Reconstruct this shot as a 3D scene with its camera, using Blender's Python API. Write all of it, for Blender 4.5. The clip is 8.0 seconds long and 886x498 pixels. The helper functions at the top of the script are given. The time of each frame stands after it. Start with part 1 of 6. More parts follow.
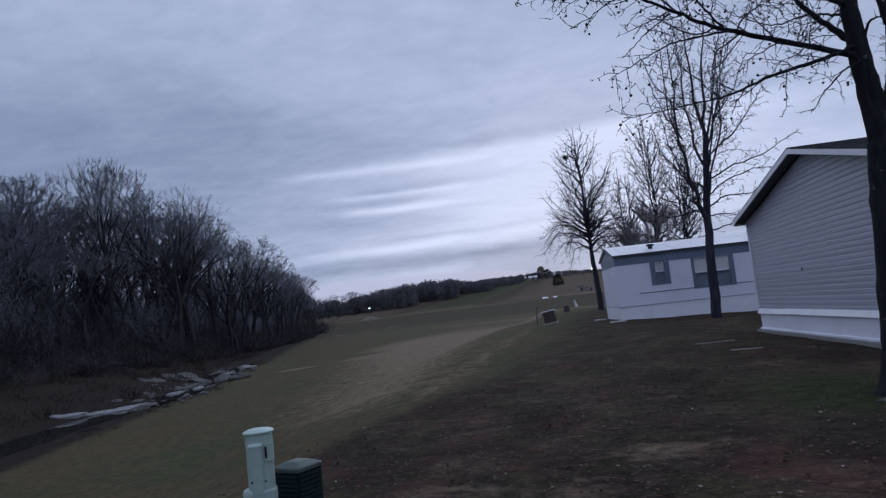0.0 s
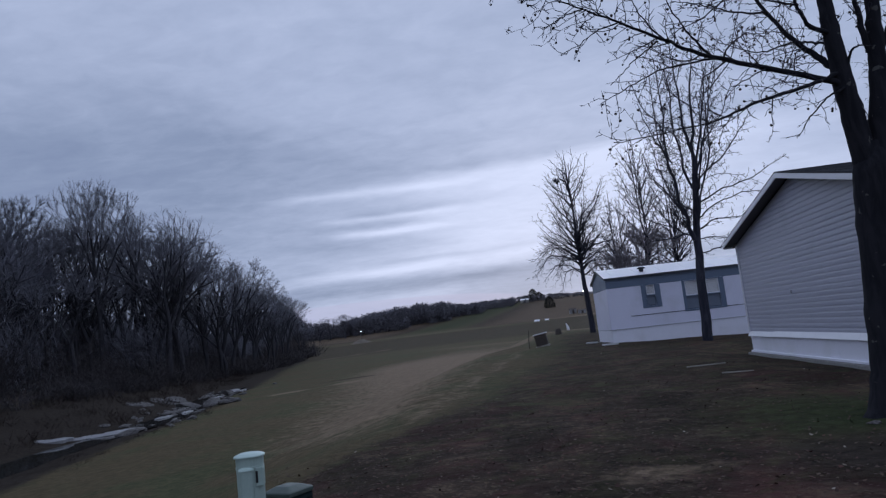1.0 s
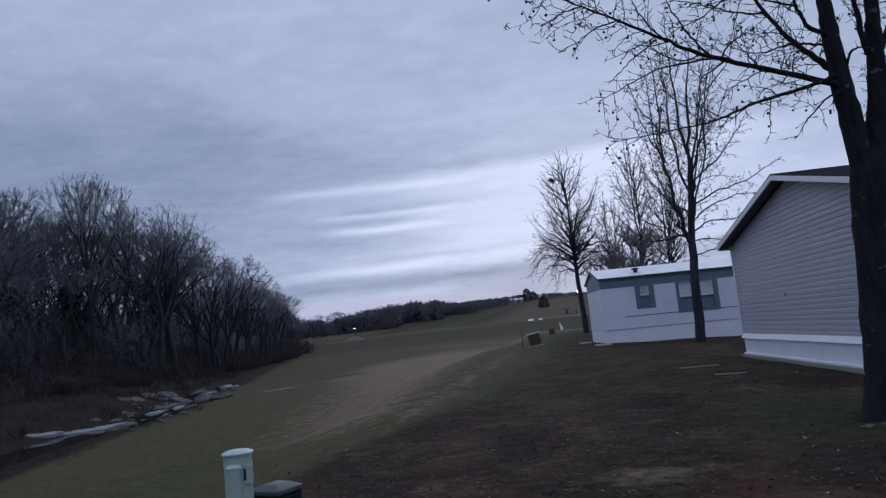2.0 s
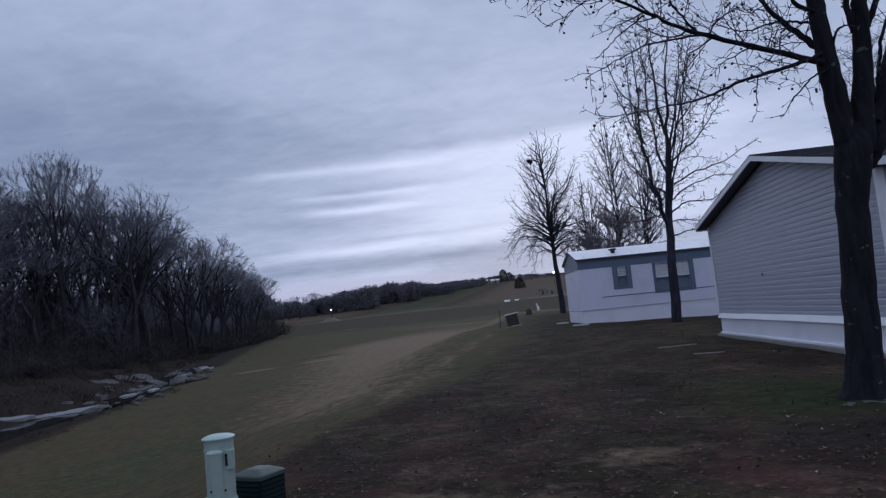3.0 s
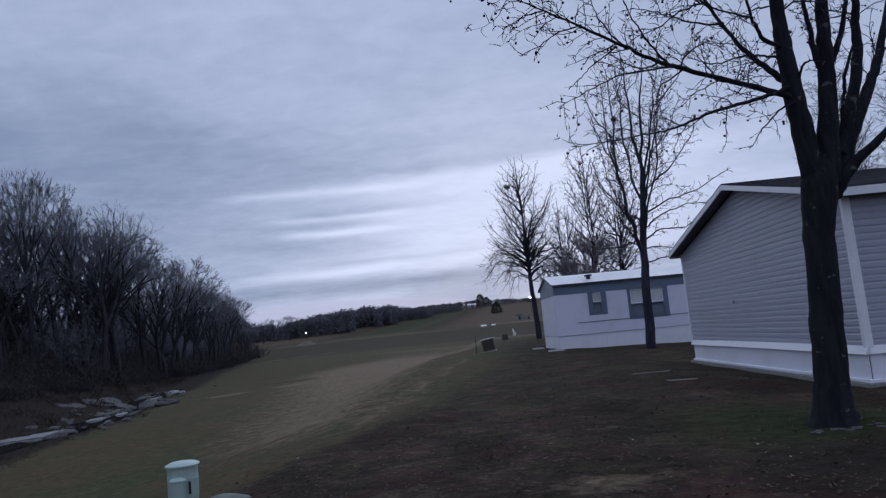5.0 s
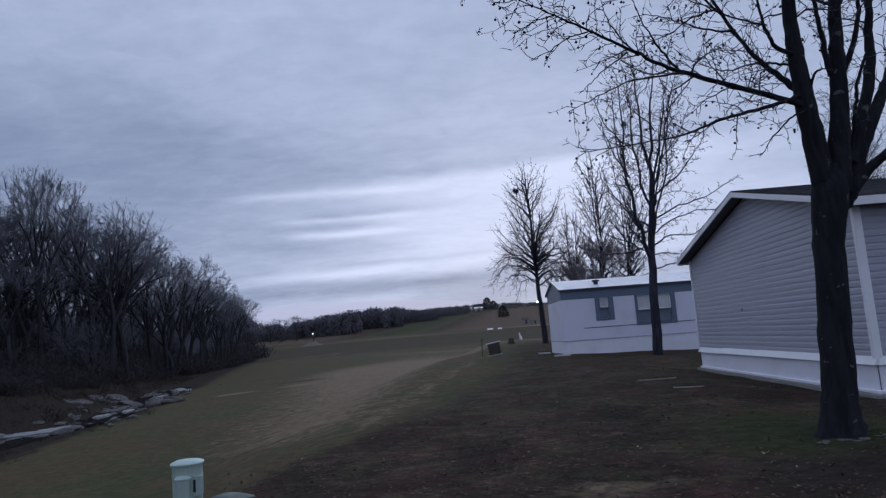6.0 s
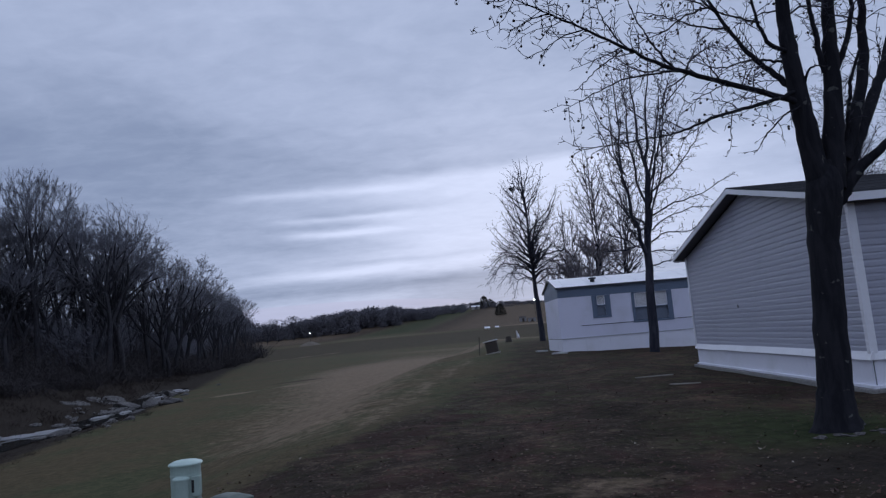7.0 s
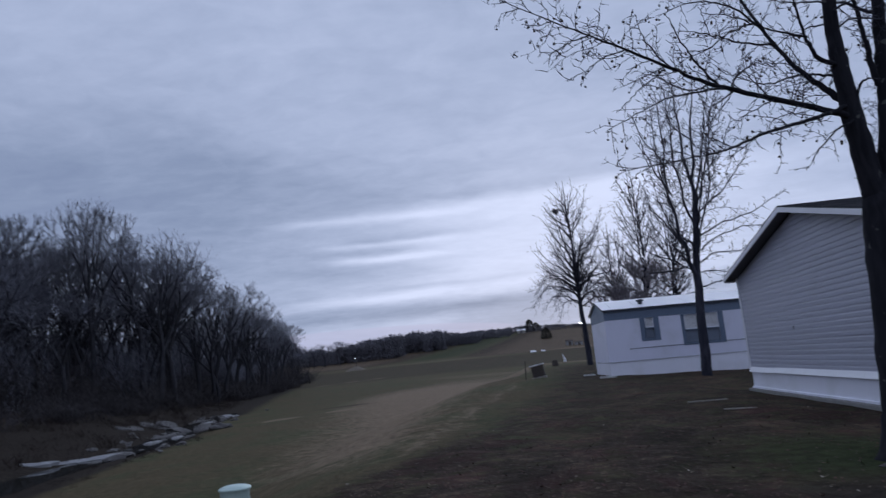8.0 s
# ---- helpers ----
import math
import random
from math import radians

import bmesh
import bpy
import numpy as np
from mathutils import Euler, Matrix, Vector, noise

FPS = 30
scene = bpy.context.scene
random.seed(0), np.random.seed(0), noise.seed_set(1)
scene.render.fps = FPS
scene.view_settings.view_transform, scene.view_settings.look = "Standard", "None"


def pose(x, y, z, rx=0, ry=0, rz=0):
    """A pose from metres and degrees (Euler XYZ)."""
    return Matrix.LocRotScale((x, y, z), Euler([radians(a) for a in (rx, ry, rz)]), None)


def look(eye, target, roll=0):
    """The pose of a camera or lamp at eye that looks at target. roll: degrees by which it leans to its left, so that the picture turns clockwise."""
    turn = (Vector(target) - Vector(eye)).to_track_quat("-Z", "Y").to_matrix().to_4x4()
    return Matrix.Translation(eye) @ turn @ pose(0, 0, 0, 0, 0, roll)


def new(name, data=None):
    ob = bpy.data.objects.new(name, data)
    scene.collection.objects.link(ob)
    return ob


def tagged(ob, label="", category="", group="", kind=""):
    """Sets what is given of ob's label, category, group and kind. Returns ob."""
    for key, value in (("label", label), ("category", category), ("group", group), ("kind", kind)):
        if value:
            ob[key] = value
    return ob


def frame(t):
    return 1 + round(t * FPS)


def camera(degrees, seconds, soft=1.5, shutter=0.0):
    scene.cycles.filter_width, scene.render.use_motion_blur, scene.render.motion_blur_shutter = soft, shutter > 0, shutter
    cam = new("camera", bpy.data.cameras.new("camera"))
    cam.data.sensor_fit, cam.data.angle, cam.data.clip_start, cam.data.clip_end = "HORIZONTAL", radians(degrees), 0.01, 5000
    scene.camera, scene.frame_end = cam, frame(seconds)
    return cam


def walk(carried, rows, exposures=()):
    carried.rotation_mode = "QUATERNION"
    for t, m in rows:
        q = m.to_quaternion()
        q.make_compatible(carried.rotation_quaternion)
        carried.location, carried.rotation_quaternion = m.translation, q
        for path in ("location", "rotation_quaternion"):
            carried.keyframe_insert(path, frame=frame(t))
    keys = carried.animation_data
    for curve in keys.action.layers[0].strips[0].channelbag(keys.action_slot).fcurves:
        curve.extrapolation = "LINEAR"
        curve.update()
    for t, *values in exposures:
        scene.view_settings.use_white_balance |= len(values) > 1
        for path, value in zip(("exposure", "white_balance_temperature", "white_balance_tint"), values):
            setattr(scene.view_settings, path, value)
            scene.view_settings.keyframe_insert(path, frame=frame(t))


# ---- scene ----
# camera: held in the hand by someone who stands still and sways a little
cam = camera(66.0, 8.0, soft=1.3, shutter=0.35)
PATH = [
    (0.0, 0.056, -0.162, 1.493, 95.51, 6.16, 8.28),
    (0.5, 0.051, -0.201, 1.496, 96.28, 6.17, 7.25),
    (1.0, 0.057, -0.201, 1.493, 97.34, 6.21, 7.58),
    (1.5, 0.058, -0.161, 1.492, 97.20, 5.87, 7.81),
    (1.7, 0.058, -0.161, 1.492, 97.20, 5.87, 7.26),
    (2.8, -0.024, 0.011, 1.478, 96.34, 4.56, 6.84),
    (3.0, -0.046, 0.012, 1.494, 95.37, 5.68, 5.07),
    (3.5, -0.021, 0.042, 1.492, 95.91, 5.42, 5.07),
    (4.0, 0.029, 0.025, 1.490, 96.17, 5.95, 5.56),
    (4.5, 0.004, 0.022, 1.491, 96.97, 5.76, 4.38),
    (4.7, -0.007, 0.021, 1.494, 97.10, 5.78, 3.51),
    (5.8, -0.004, 0.013, 1.501, 97.43, 4.24, 3.43),
    (6.0, -0.004, 0.013, 1.501, 97.48, 4.24, 3.63),
    (6.5, -0.003, 0.010, 1.501, 97.20, 4.68, 3.26),
    (7.0, -0.000, 0.000, 1.500, 97.36, 4.70, 3.41),
    (7.5, -0.003, 0.008, 1.500, 97.27, 4.53, 3.46),
    (7.7, -0.002, 0.007, 1.500, 97.88, 4.65, 4.39),
    (8.0, -0.000, 0.002, 1.500, 99.69, 5.01, 7.19),
]
walk(cam, [(t, pose(x, y, z, rx, ry, rz)) for t, x, y, z, rx, ry, rz in PATH])


# ---- small node helper ----
class Graph:
    """Short names for the few nodes that the materials and the sky need."""

    def __init__(self, tree):
        self.tree = tree
        self.nodes = tree.nodes
        self.nodes.clear()

    def put(self, value, socket):
        if value is None:
            return
        if isinstance(value, bpy.types.NodeSocket):
            self.tree.links.new(value, socket)
        elif isinstance(value, (tuple, list)) and len(value) == 3 and socket.type == "RGBA":
            socket.default_value = (*value, 1)
        else:
            socket.default_value = value

    def math(self, op, a, b=None, c=None, clamp=False):
        n = self.nodes.new("ShaderNodeMath")
        n.operation, n.use_clamp = op, clamp
        for v, s in zip((a, b, c), n.inputs):
            self.put(v, s)
        return n.outputs[0]

    def mix(self, fac, a, b, blend="MIX"):
        n = self.nodes.new("ShaderNodeMix")
        n.data_type, n.blend_type = "RGBA", blend
        self.put(fac, n.inputs[0]), self.put(a, n.inputs[6]), self.put(b, n.inputs[7])
        return n.outputs[2]

    def noise(self, where, scale, detail=3.0, rough=0.5, distort=0.0):
        n = self.nodes.new("ShaderNodeTexNoise")
        self.put(where, n.inputs["Vector"])
        n.inputs["Scale"].default_value, n.inputs["Detail"].default_value = scale, detail
        n.inputs["Roughness"].default_value, n.inputs["Distortion"].default_value = rough, distort
        return n.outputs["Fac"]

    def ramp(self, fac, stops):
        n = self.nodes.new("ShaderNodeValToRGB")
        while len(n.color_ramp.elements) < len(stops):
            n.color_ramp.elements.new(0.5)
        for e, (p, c) in zip(n.color_ramp.elements, stops):
            e.position, e.color = p, (*c, 1) if len(c) == 3 else c
        self.put(fac, n.inputs[0])
        return n.outputs[0]

    def step(self, fac, lo, hi):
        n = self.nodes.new("ShaderNodeMapRange")
        n.interpolation_type = "SMOOTHSTEP"
        self.put(fac, n.inputs[0])
        n.inputs[1].default_value, n.inputs[2].default_value = lo, hi
        return n.outputs[0]

    def join(self, x, y, z):
        n = self.nodes.new("ShaderNodeCombineXYZ")
        self.put(x, n.inputs[0]), self.put(y, n.inputs[1]), self.put(z, n.inputs[2])
        return n.outputs[0]

    def split(self, v):
        n = self.nodes.new("ShaderNodeSeparateXYZ")
        self.put(v, n.inputs[0])
        return n.outputs

    def stretch(self, v, s):
        n = self.nodes.new("ShaderNodeVectorMath")
        n.operation = "MULTIPLY"
        self.put(v, n.inputs[0])
        n.inputs[1].default_value = s
        return n.outputs[0]

    def coord(self, which="Object"):
        return self.nodes.new("ShaderNodeTexCoord").outputs[which]

    def place(self):
        return self.nodes.new("ShaderNodeNewGeometry").outputs["Position"]

    def attribute(self, name):
        n = self.nodes.new("ShaderNodeAttribute")
        n.attribute_name = name
        return n.outputs

    def surface(self, colour, rough=0.9, metal=0.0, bump=None, strength=0.4, distance=0.01, spec=0.3, **more):
        b = self.nodes.new("ShaderNodeBsdfPrincipled")
        self.put(colour, b.inputs["Base Color"]), self.put(rough, b.inputs["Roughness"])
        b.inputs["Metallic"].default_value = metal
        b.inputs["Specular IOR Level"].default_value = spec
        for k, v in more.items():
            self.put(v, b.inputs[k.replace("_", " ")])
        if bump is not None:
            n = self.nodes.new("ShaderNodeBump")
            n.inputs["Strength"].default_value, n.inputs["Distance"].default_value = strength, distance
            self.put(bump, n.inputs["Height"])
            self.tree.links.new(n.outputs[0], b.inputs["Normal"])
        out = self.nodes.new("ShaderNodeOutputMaterial")
        self.tree.links.new(b.outputs[0], out.inputs[0])
        return b


# ---- sky: a closed layer of cloud at dusk, brighter over the place where the sun went down ----
SUN_AZ, SUN_EL = 3.0, 9.0
world = bpy.data.worlds.new("dusk")
scene.world = world
world.use_nodes = True
g = Graph(world.node_tree)
sx, sy, sz = g.split(g.coord("Generated"))
up = g.math("MAXIMUM", sz, 0.0)
el = g.math("MULTIPLY", g.math("ARCSINE", sz), 180 / math.pi)
az = g.math("MULTIPLY", g.math("ARCTAN2", sx, sy), 180 / math.pi)
far_k = g.math("DIVIDE", 1.0, g.math("ADD", up, 0.13))
deck = g.join(g.math("MULTIPLY", sx, far_k), g.math("MULTIPLY", sy, far_k), 0.0)
big = g.noise(g.stretch(deck, (0.75, 1.05, 1)), 1.0, 5, 0.5, 0.8)
fine = g.noise(g.stretch(deck, (2.8, 4.2, 1)), 1.0, 6, 0.6, 0.6)
soft_streak = g.noise(g.join(g.math("DIVIDE", az, 26.0), g.math("DIVIDE", g.math("ADD", el, g.math("MULTIPLY", az, 0.012)), 2.1), 3.3), 1.0, 4, 0.45, 0.5)


def bump_of(a0, aw, e0, ew):
    """A soft hump in azimuth and elevation."""
    p = g.math("DIVIDE", g.math("SUBTRACT", az, a0), aw)
    q = g.math("DIVIDE", g.math("SUBTRACT", el, e0), ew)
    return g.math("EXPONENT", g.math("MULTIPLY", g.math("ADD", g.math("MULTIPLY", p, p), g.math("MULTIPLY", q, q)), -1.0))


value = g.math("MULTIPLY_ADD", g.math("SUBTRACT", big, 0.5), 0.34, 0.612)
value = g.math("MULTIPLY_ADD", g.math("SUBTRACT", fine, 0.5), 0.17, value)
mottle = g.noise(g.stretch(deck, (9.0, 12.0, 1)), 1.0, 4, 0.6, 0.4)
value = g.math("MULTIPLY_ADD", g.math("SUBTRACT", mottle, 0.5), 0.15, value)
value = g.math("MULTIPLY_ADD", bump_of(-36.0, 28.0, 14.5, 6.0), -0.20, value)
value = g.math("MULTIPLY_ADD", bump_of(-26.0, 12.0, 8.0, 6.5), -0.05, value)
value = g.math("MULTIPLY_ADD", bump_of(3.0, 16.0, 16.5, 3.8), 0.10, value)
# low in the west: a bright clearing with an abrupt upper edge, crossed by thin lit gaps and bars of cloud
warp = g.math("MULTIPLY", g.math("SUBTRACT", g.noise(g.join(g.math("DIVIDE", az, 7.0), g.math("DIVIDE", el, 2.0), 7.7), 1.0, 5, 0.6), 0.5), 1.1)
level = g.math("ADD", el, warp)
flat = g.math("MULTIPLY_ADD", az, -0.02, level)
clearing = g.math("MULTIPLY", g.step(g.math("MULTIPLY", flat, -1.0), -14.4, -13.2), g.step(flat, 4.4, 6.4))
clearing = g.math("MULTIPLY", clearing, g.math("MULTIPLY", g.step(az, -20.0, -1.0), g.step(g.math("MULTIPLY", az, -1.0), -32.0, -8.0)))
value = g.math("MULTIPLY_ADD", g.math("MULTIPLY", g.math("SUBTRACT", fine, 0.5), clearing), -0.12, g.math("MULTIPLY_ADD", clearing, 0.31, value))
BARS = ((-12.0, 12.6, 8.0, 0.34, 0.02, 0.20), (-7.0, 11.05, 7.0, 0.40, 0.045, -0.11), (-11.0, 10.5, 5.5, 0.22, 0.03, 0.15), (-12.5, 9.85, 5.0, 0.28, 0.02, -0.08), (-11.0, 9.2, 4.8, 0.30, 0.015, 0.27),
        (-11.5, 7.9, 6.5, 0.75, 0.0, -0.07), (-5.5, 6.8, 7.0, 0.28, 0.02, -0.10), (-13.0, 5.85, 7.5, 0.40, 0.03, 0.20), (-8.0, 4.75, 14.0, 0.55, 0.03, -0.17), (-13.0, 3.45, 9.0, 0.45, 0.03, 0.09))
for a0, e0, aw, ew, tilt, amount in BARS:
    p = g.math("DIVIDE", g.math("SUBTRACT", az, a0), aw)
    q = g.math("DIVIDE", g.math("SUBTRACT", g.math("SUBTRACT", g.math("MULTIPLY_ADD", g.math("SUBTRACT", level, el), 0.45, el), e0), g.math("MULTIPLY", g.math("SUBTRACT", az, a0), tilt)), ew)
    bar = g.math("EXPONENT", g.math("MULTIPLY", g.math("ADD", g.math("POWER", g.math("MULTIPLY", p, p), 2.0), g.math("MULTIPLY", q, q)), -1.0))
    value = g.math("MULTIPLY_ADD", g.math("MULTIPLY", bar, g.math("ADD", soft_streak, 0.5)), amount, value)
cloud = g.ramp(value, [(0.12, (0.118, 0.162, 0.31)), (0.42, (0.256, 0.321, 0.487)), (0.62, (0.401, 0.475, 0.677)), (0.95, (0.66, 0.74, 0.99))])
pale = g.step(g.math("ADD", bump_of(-13.0, 15.0, 2.5, 1.3), g.math("MULTIPLY", g.math("SUBTRACT", soft_streak, 0.5), 0.25)), 0.46, 0.55)
cloud = g.mix(g.math("MULTIPLY", pale, 0.6), cloud, (0.47, 0.49, 0.70))
clear = g.nodes.new("ShaderNodeTexSky")
clear.sky_type, clear.sun_disc = "NISHITA", False
clear.sun_elevation, clear.sun_rotation = radians(SUN_EL), radians(SUN_AZ)
sky_light = g.mix(1.0, clear.outputs[0], (0.10, 0.10, 0.10), "MULTIPLY")
back = g.nodes.new("ShaderNodeBackground")
g.put(g.mix(0.985, sky_light, cloud), back.inputs[0])
back.inputs[1].default_value = 1.0
g.tree.links.new(back.outputs[0], g.nodes.new("ShaderNodeOutputWorld").inputs[0])

sun = new("sun", bpy.data.lights.new("sun", "SUN"))
sun.data.energy, sun.data.angle, sun.data.color = 0.5, radians(50), (0.78, 0.87, 1.0)
sun_way = Vector((math.sin(radians(SUN_AZ)) * math.cos(radians(18)), math.cos(radians(SUN_AZ)) * math.cos(radians(18)), math.sin(radians(18))))
sun.matrix_world = look(sun_way * 50, (0, 0, 0))


# ---- materials ----
def material(name):
    m = bpy.data.materials.new(name)
    m.use_nodes = True
    return m, Graph(m.node_tree)


def plain(name, colour, rough=0.7, grain=0.12, scale=9.0, metal=0.0, spec=0.4, bump=0.15, dirt=None, dirt_scale=1.3):
    """Paint, plastic, metal or timber: one colour with fine grain, broad blotches and slight relief."""
    m, g = material(name)
    p = g.place()
    fine_n, broad = g.noise(p, scale * 6, 4, 0.6), g.noise(p, dirt_scale, 4, 0.6, 0.6)
    dark = tuple(c * (1 - grain * 2.2) for c in colour)
    c = g.mix(g.step(fine_n, 0.25, 0.75), dark, colour)
    c = g.mix(g.math("MULTIPLY", g.step(broad, 0.45, 0.75), 0.55), c, dirt or tuple(v * 0.72 for v in colour))
    g.surface(c, g.math("MULTIPLY_ADD", broad, 0.25, rough - 0.12), metal, fine_n, bump, 0.004, spec)
    return m


def ground_material(name, blades=False):
    """Winter turf: leaf litter, olive grass, dry tan grass and dark ground (moist growth, a darkened yard corner),
    shared out by the zone attribute.
    """
    m, g = material(name)
    zone = g.attribute("zone")
    n = g.nodes.new("ShaderNodeSeparateColor")
    g.put(zone["Color"], n.inputs[0])
    litter, green, dry = n.outputs
    damp_dark, lush = g.attribute("damp_dark")["Fac"], g.attribute("lush")["Fac"]
    p = g.place()
    wide, patch = g.noise(p, 0.22, 7, 0.62, 0.5), g.noise(p, 1.5, 8, 0.70, 0.4)
    clump, grit = g.noise(p, 4.5, 6, 0.7, 0.3), g.noise(p, 19.0, 5, 0.72)
    other = g.noise(g.stretch(p, (1.15, 0.9, 1)), 0.62, 8, 0.7, 0.6)
    cells = g.nodes.new("ShaderNodeTexVoronoi")
    g.put(p, cells.inputs["Vector"])
    cells.inputs["Scale"].default_value = 24.0
    cell = g.split(cells.outputs["Color"])[0]

    def between(fac, lo, hi, a, b):
        return g.mix(g.step(fac, lo, hi), a, b)

    leafy = g.ramp(cell, [(0.0, (0.024, 0.018, 0.015)), (0.5, (0.046, 0.033, 0.026)), (0.66, (0.066, 0.036, 0.030)), (0.8, (0.066, 0.050, 0.037)), (0.93, (0.125, 0.094, 0.066)), (1.0, (0.22, 0.18, 0.135))])
    soil = between(clump, 0.34, 0.66, (0.024, 0.0190, 0.0155), (0.060, 0.046, 0.034))
    soil = g.mix(g.math("MULTIPLY", g.step(grit, 0.40, 0.62), 0.75), soil, leafy)
    soil = g.mix(g.math("MULTIPLY", g.step(other, 0.48, 0.62), 0.60), soil, (0.076, 0.034, 0.033))
    soil = g.mix(g.math("MULTIPLY", g.step(patch, 0.52, 0.66), 0.42), soil, between(grit, 0.35, 0.65, (0.095, 0.072, 0.052), (0.185, 0.140, 0.100)))
    soil = g.mix(g.math("MULTIPLY", g.step(g.math("SUBTRACT", 1.0, patch), 0.48, 0.62), 0.65), soil, between(clump, 0.35, 0.65, (0.030, 0.031, 0.016), (0.068, 0.064, 0.034)))
    tone = g.noise(g.stretch(p, (0.8, 0.65, 1)), 1.0, 5, 0.6, 0.7)
    soil = g.mix(1.0, soil, g.ramp(tone, [(0.36, (0.58, 0.57, 0.57)), (0.50, (0.84, 0.82, 0.82)), (0.64, (1.32, 1.24, 1.18))]), "MULTIPLY")
    olive = between(clump, 0.32, 0.68, (0.064, 0.052, 0.030), (0.114, 0.090, 0.052))
    olive = between(wide, 0.42, 0.62, olive, between(clump, 0.32, 0.68, (0.052, 0.056, 0.029), (0.088, 0.090, 0.047)))
    olive = g.mix(g.math("MULTIPLY", g.step(grit, 0.5, 0.72), 0.45), olive, (0.20, 0.158, 0.092))
    olive = g.mix(g.math("MULTIPLY", g.step(patch, 0.56, 0.70), 0.45), olive, (0.150, 0.118, 0.070))
    rich = between(clump, 0.32, 0.68, (0.019, 0.027, 0.012), (0.040, 0.051, 0.022))
    olive = g.mix(lush, olive, rich)
    tan = between(clump, 0.32, 0.68, (0.150, 0.110, 0.076), (0.27, 0.200, 0.138))
    tan = g.mix(g.math("MULTIPLY", g.step(patch, 0.50, 0.68), 0.5), tan, (0.145, 0.120, 0.070))
    wet = between(clump, 0.32, 0.68, (0.019, 0.0155, 0.013), (0.044, 0.035, 0.028))
    ragged = g.math("MULTIPLY_ADD", g.math("SUBTRACT", clump, 0.5), 0.7, g.math("MULTIPLY", g.math("SUBTRACT", patch, 0.5), 1.5))
    col = g.mix(g.step(g.math("ADD", litter, ragged, clamp=True), 0.22, 0.62), olive, soil)
    col = g.mix(g.step(g.math("MULTIPLY_ADD", ragged, 0.8, green, clamp=True), 0.35, 0.75), col, olive)
    col = g.mix(g.step(g.math("MULTIPLY_ADD", ragged, 0.75, dry, clamp=True), 0.22, 0.80), col, tan)
    col = g.mix(g.step(g.math("MULTIPLY_ADD", ragged, 0.5, damp_dark, clamp=True), 0.25, 0.85), col, wet)
    if blades:
        col = g.mix(0.15, col, (0.13, 0.105, 0.068))
        r = g.nodes.new("ShaderNodeNewGeometry").outputs["Random Per Island"]
        col = g.mix(1.0, col, g.ramp(r, [(0.0, (0.85, 0.85, 0.85)), (0.8, (1.2, 1.18, 1.12)), (1.0, (1.6, 1.52, 1.4))]), "MULTIPLY")
        g.surface(col, 0.9, spec=0.05)
    else:
        h = g.math("ADD", g.math("MULTIPLY", clump, 1.0), g.math("MULTIPLY", grit, 0.45))
        g.surface(col, 0.95, 0, h, 0.7, 0.07, 0.05)
    return m


def bark_material(name, dark, light, lichen=0.0, scale=1.0):
    m, g = material(name)
    p = g.coord()
    ridge = g.noise(g.stretch(p, (9 * scale, 9 * scale, 1.6 * scale)), 1.0, 6, 0.65, 0.5)
    blot = g.noise(p, 2.4, 4, 0.6)
    c = g.mix(g.step(ridge, 0.35, 0.65), dark, light)
    c = g.mix(g.math("MULTIPLY", g.step(blot, 0.5, 0.7), 0.4), c, dark)
    if lichen:
        spot = g.math("MULTIPLY", g.step(g.noise(p, 6.5, 3, 0.5, 0.3), 0.655, 0.69), lichen)
        c = g.mix(spot, c, (0.12, 0.125, 0.12))
    g.surface(c, 0.97, 0, ridge, 0.55, 0.014, 0.10)
    return m


def leaf_material(name, stops):
    m, g = material(name)
    r = g.nodes.new("ShaderNodeNewGeometry").outputs["Random Per Island"]
    c = g.mix(g.math("MULTIPLY", g.noise(g.place(), 30.0, 3), 0.5), g.ramp(r, stops), (0.03, 0.02, 0.015))
    g.surface(c, 0.8, spec=0.2)
    return m


def siding_material(name, colour):
    """Vinyl board: faint wood grain along the board, dust at random, one tone apart from its neighbour."""
    m, g = material(name)
    p = g.place()
    grain = g.noise(g.stretch(p, (3, 3, 90)), 1.0, 5, 0.6)
    stain = g.noise(p, 0.8, 5, 0.65, 0.8)
    tone = g.math("MULTIPLY_ADD", g.nodes.new("ShaderNodeObjectInfo").outputs["Random"], 0.10, 0.95)
    c = g.mix(g.math("MULTIPLY", g.step(grain, 0.35, 0.7), 0.25), colour, tuple(v * 0.78 for v in colour))
    c = g.mix(g.math("MULTIPLY", g.step(stain, 0.5, 0.8), 0.35), c, tuple(v * 0.7 for v in colour))
    n = g.nodes.new("ShaderNodeVectorMath")
    n.operation = "SCALE"
    g.put(c, n.inputs[0]), g.put(tone, n.inputs["Scale"])
    g.surface(n.outputs[0], 0.55, 0, grain, 0.12, 0.003, 0.4)
    return m


def shingle_material(name):
    m, g = material(name)
    p = g.place()
    n = g.nodes.new("ShaderNodeTexBrick")
    g.put(g.stretch(p, (1, 1.02, 1)), n.inputs["Vector"])
    n.inputs["Color1"].default_value, n.inputs["Color2"].default_value, n.inputs["Mortar"].default_value = (0.045, 0.047, 0.055, 1), (0.07, 0.072, 0.08, 1), (0.02, 0.02, 0.024, 1)
    n.inputs["Scale"].default_value, n.inputs["Mortar Size"].default_value, n.inputs["Brick Width"].default_value, n.inputs["Row Height"].default_value = 1.0, 0.006, 0.3, 0.14
    c = g.mix(g.math("MULTIPLY", g.noise(p, 160.0, 2), 0.5), n.outputs[0], (0.09, 0.09, 0.10))
    g.surface(c, 0.95, 0, n.outputs["Fac"], -0.4, 0.006, 0.15)
    return m


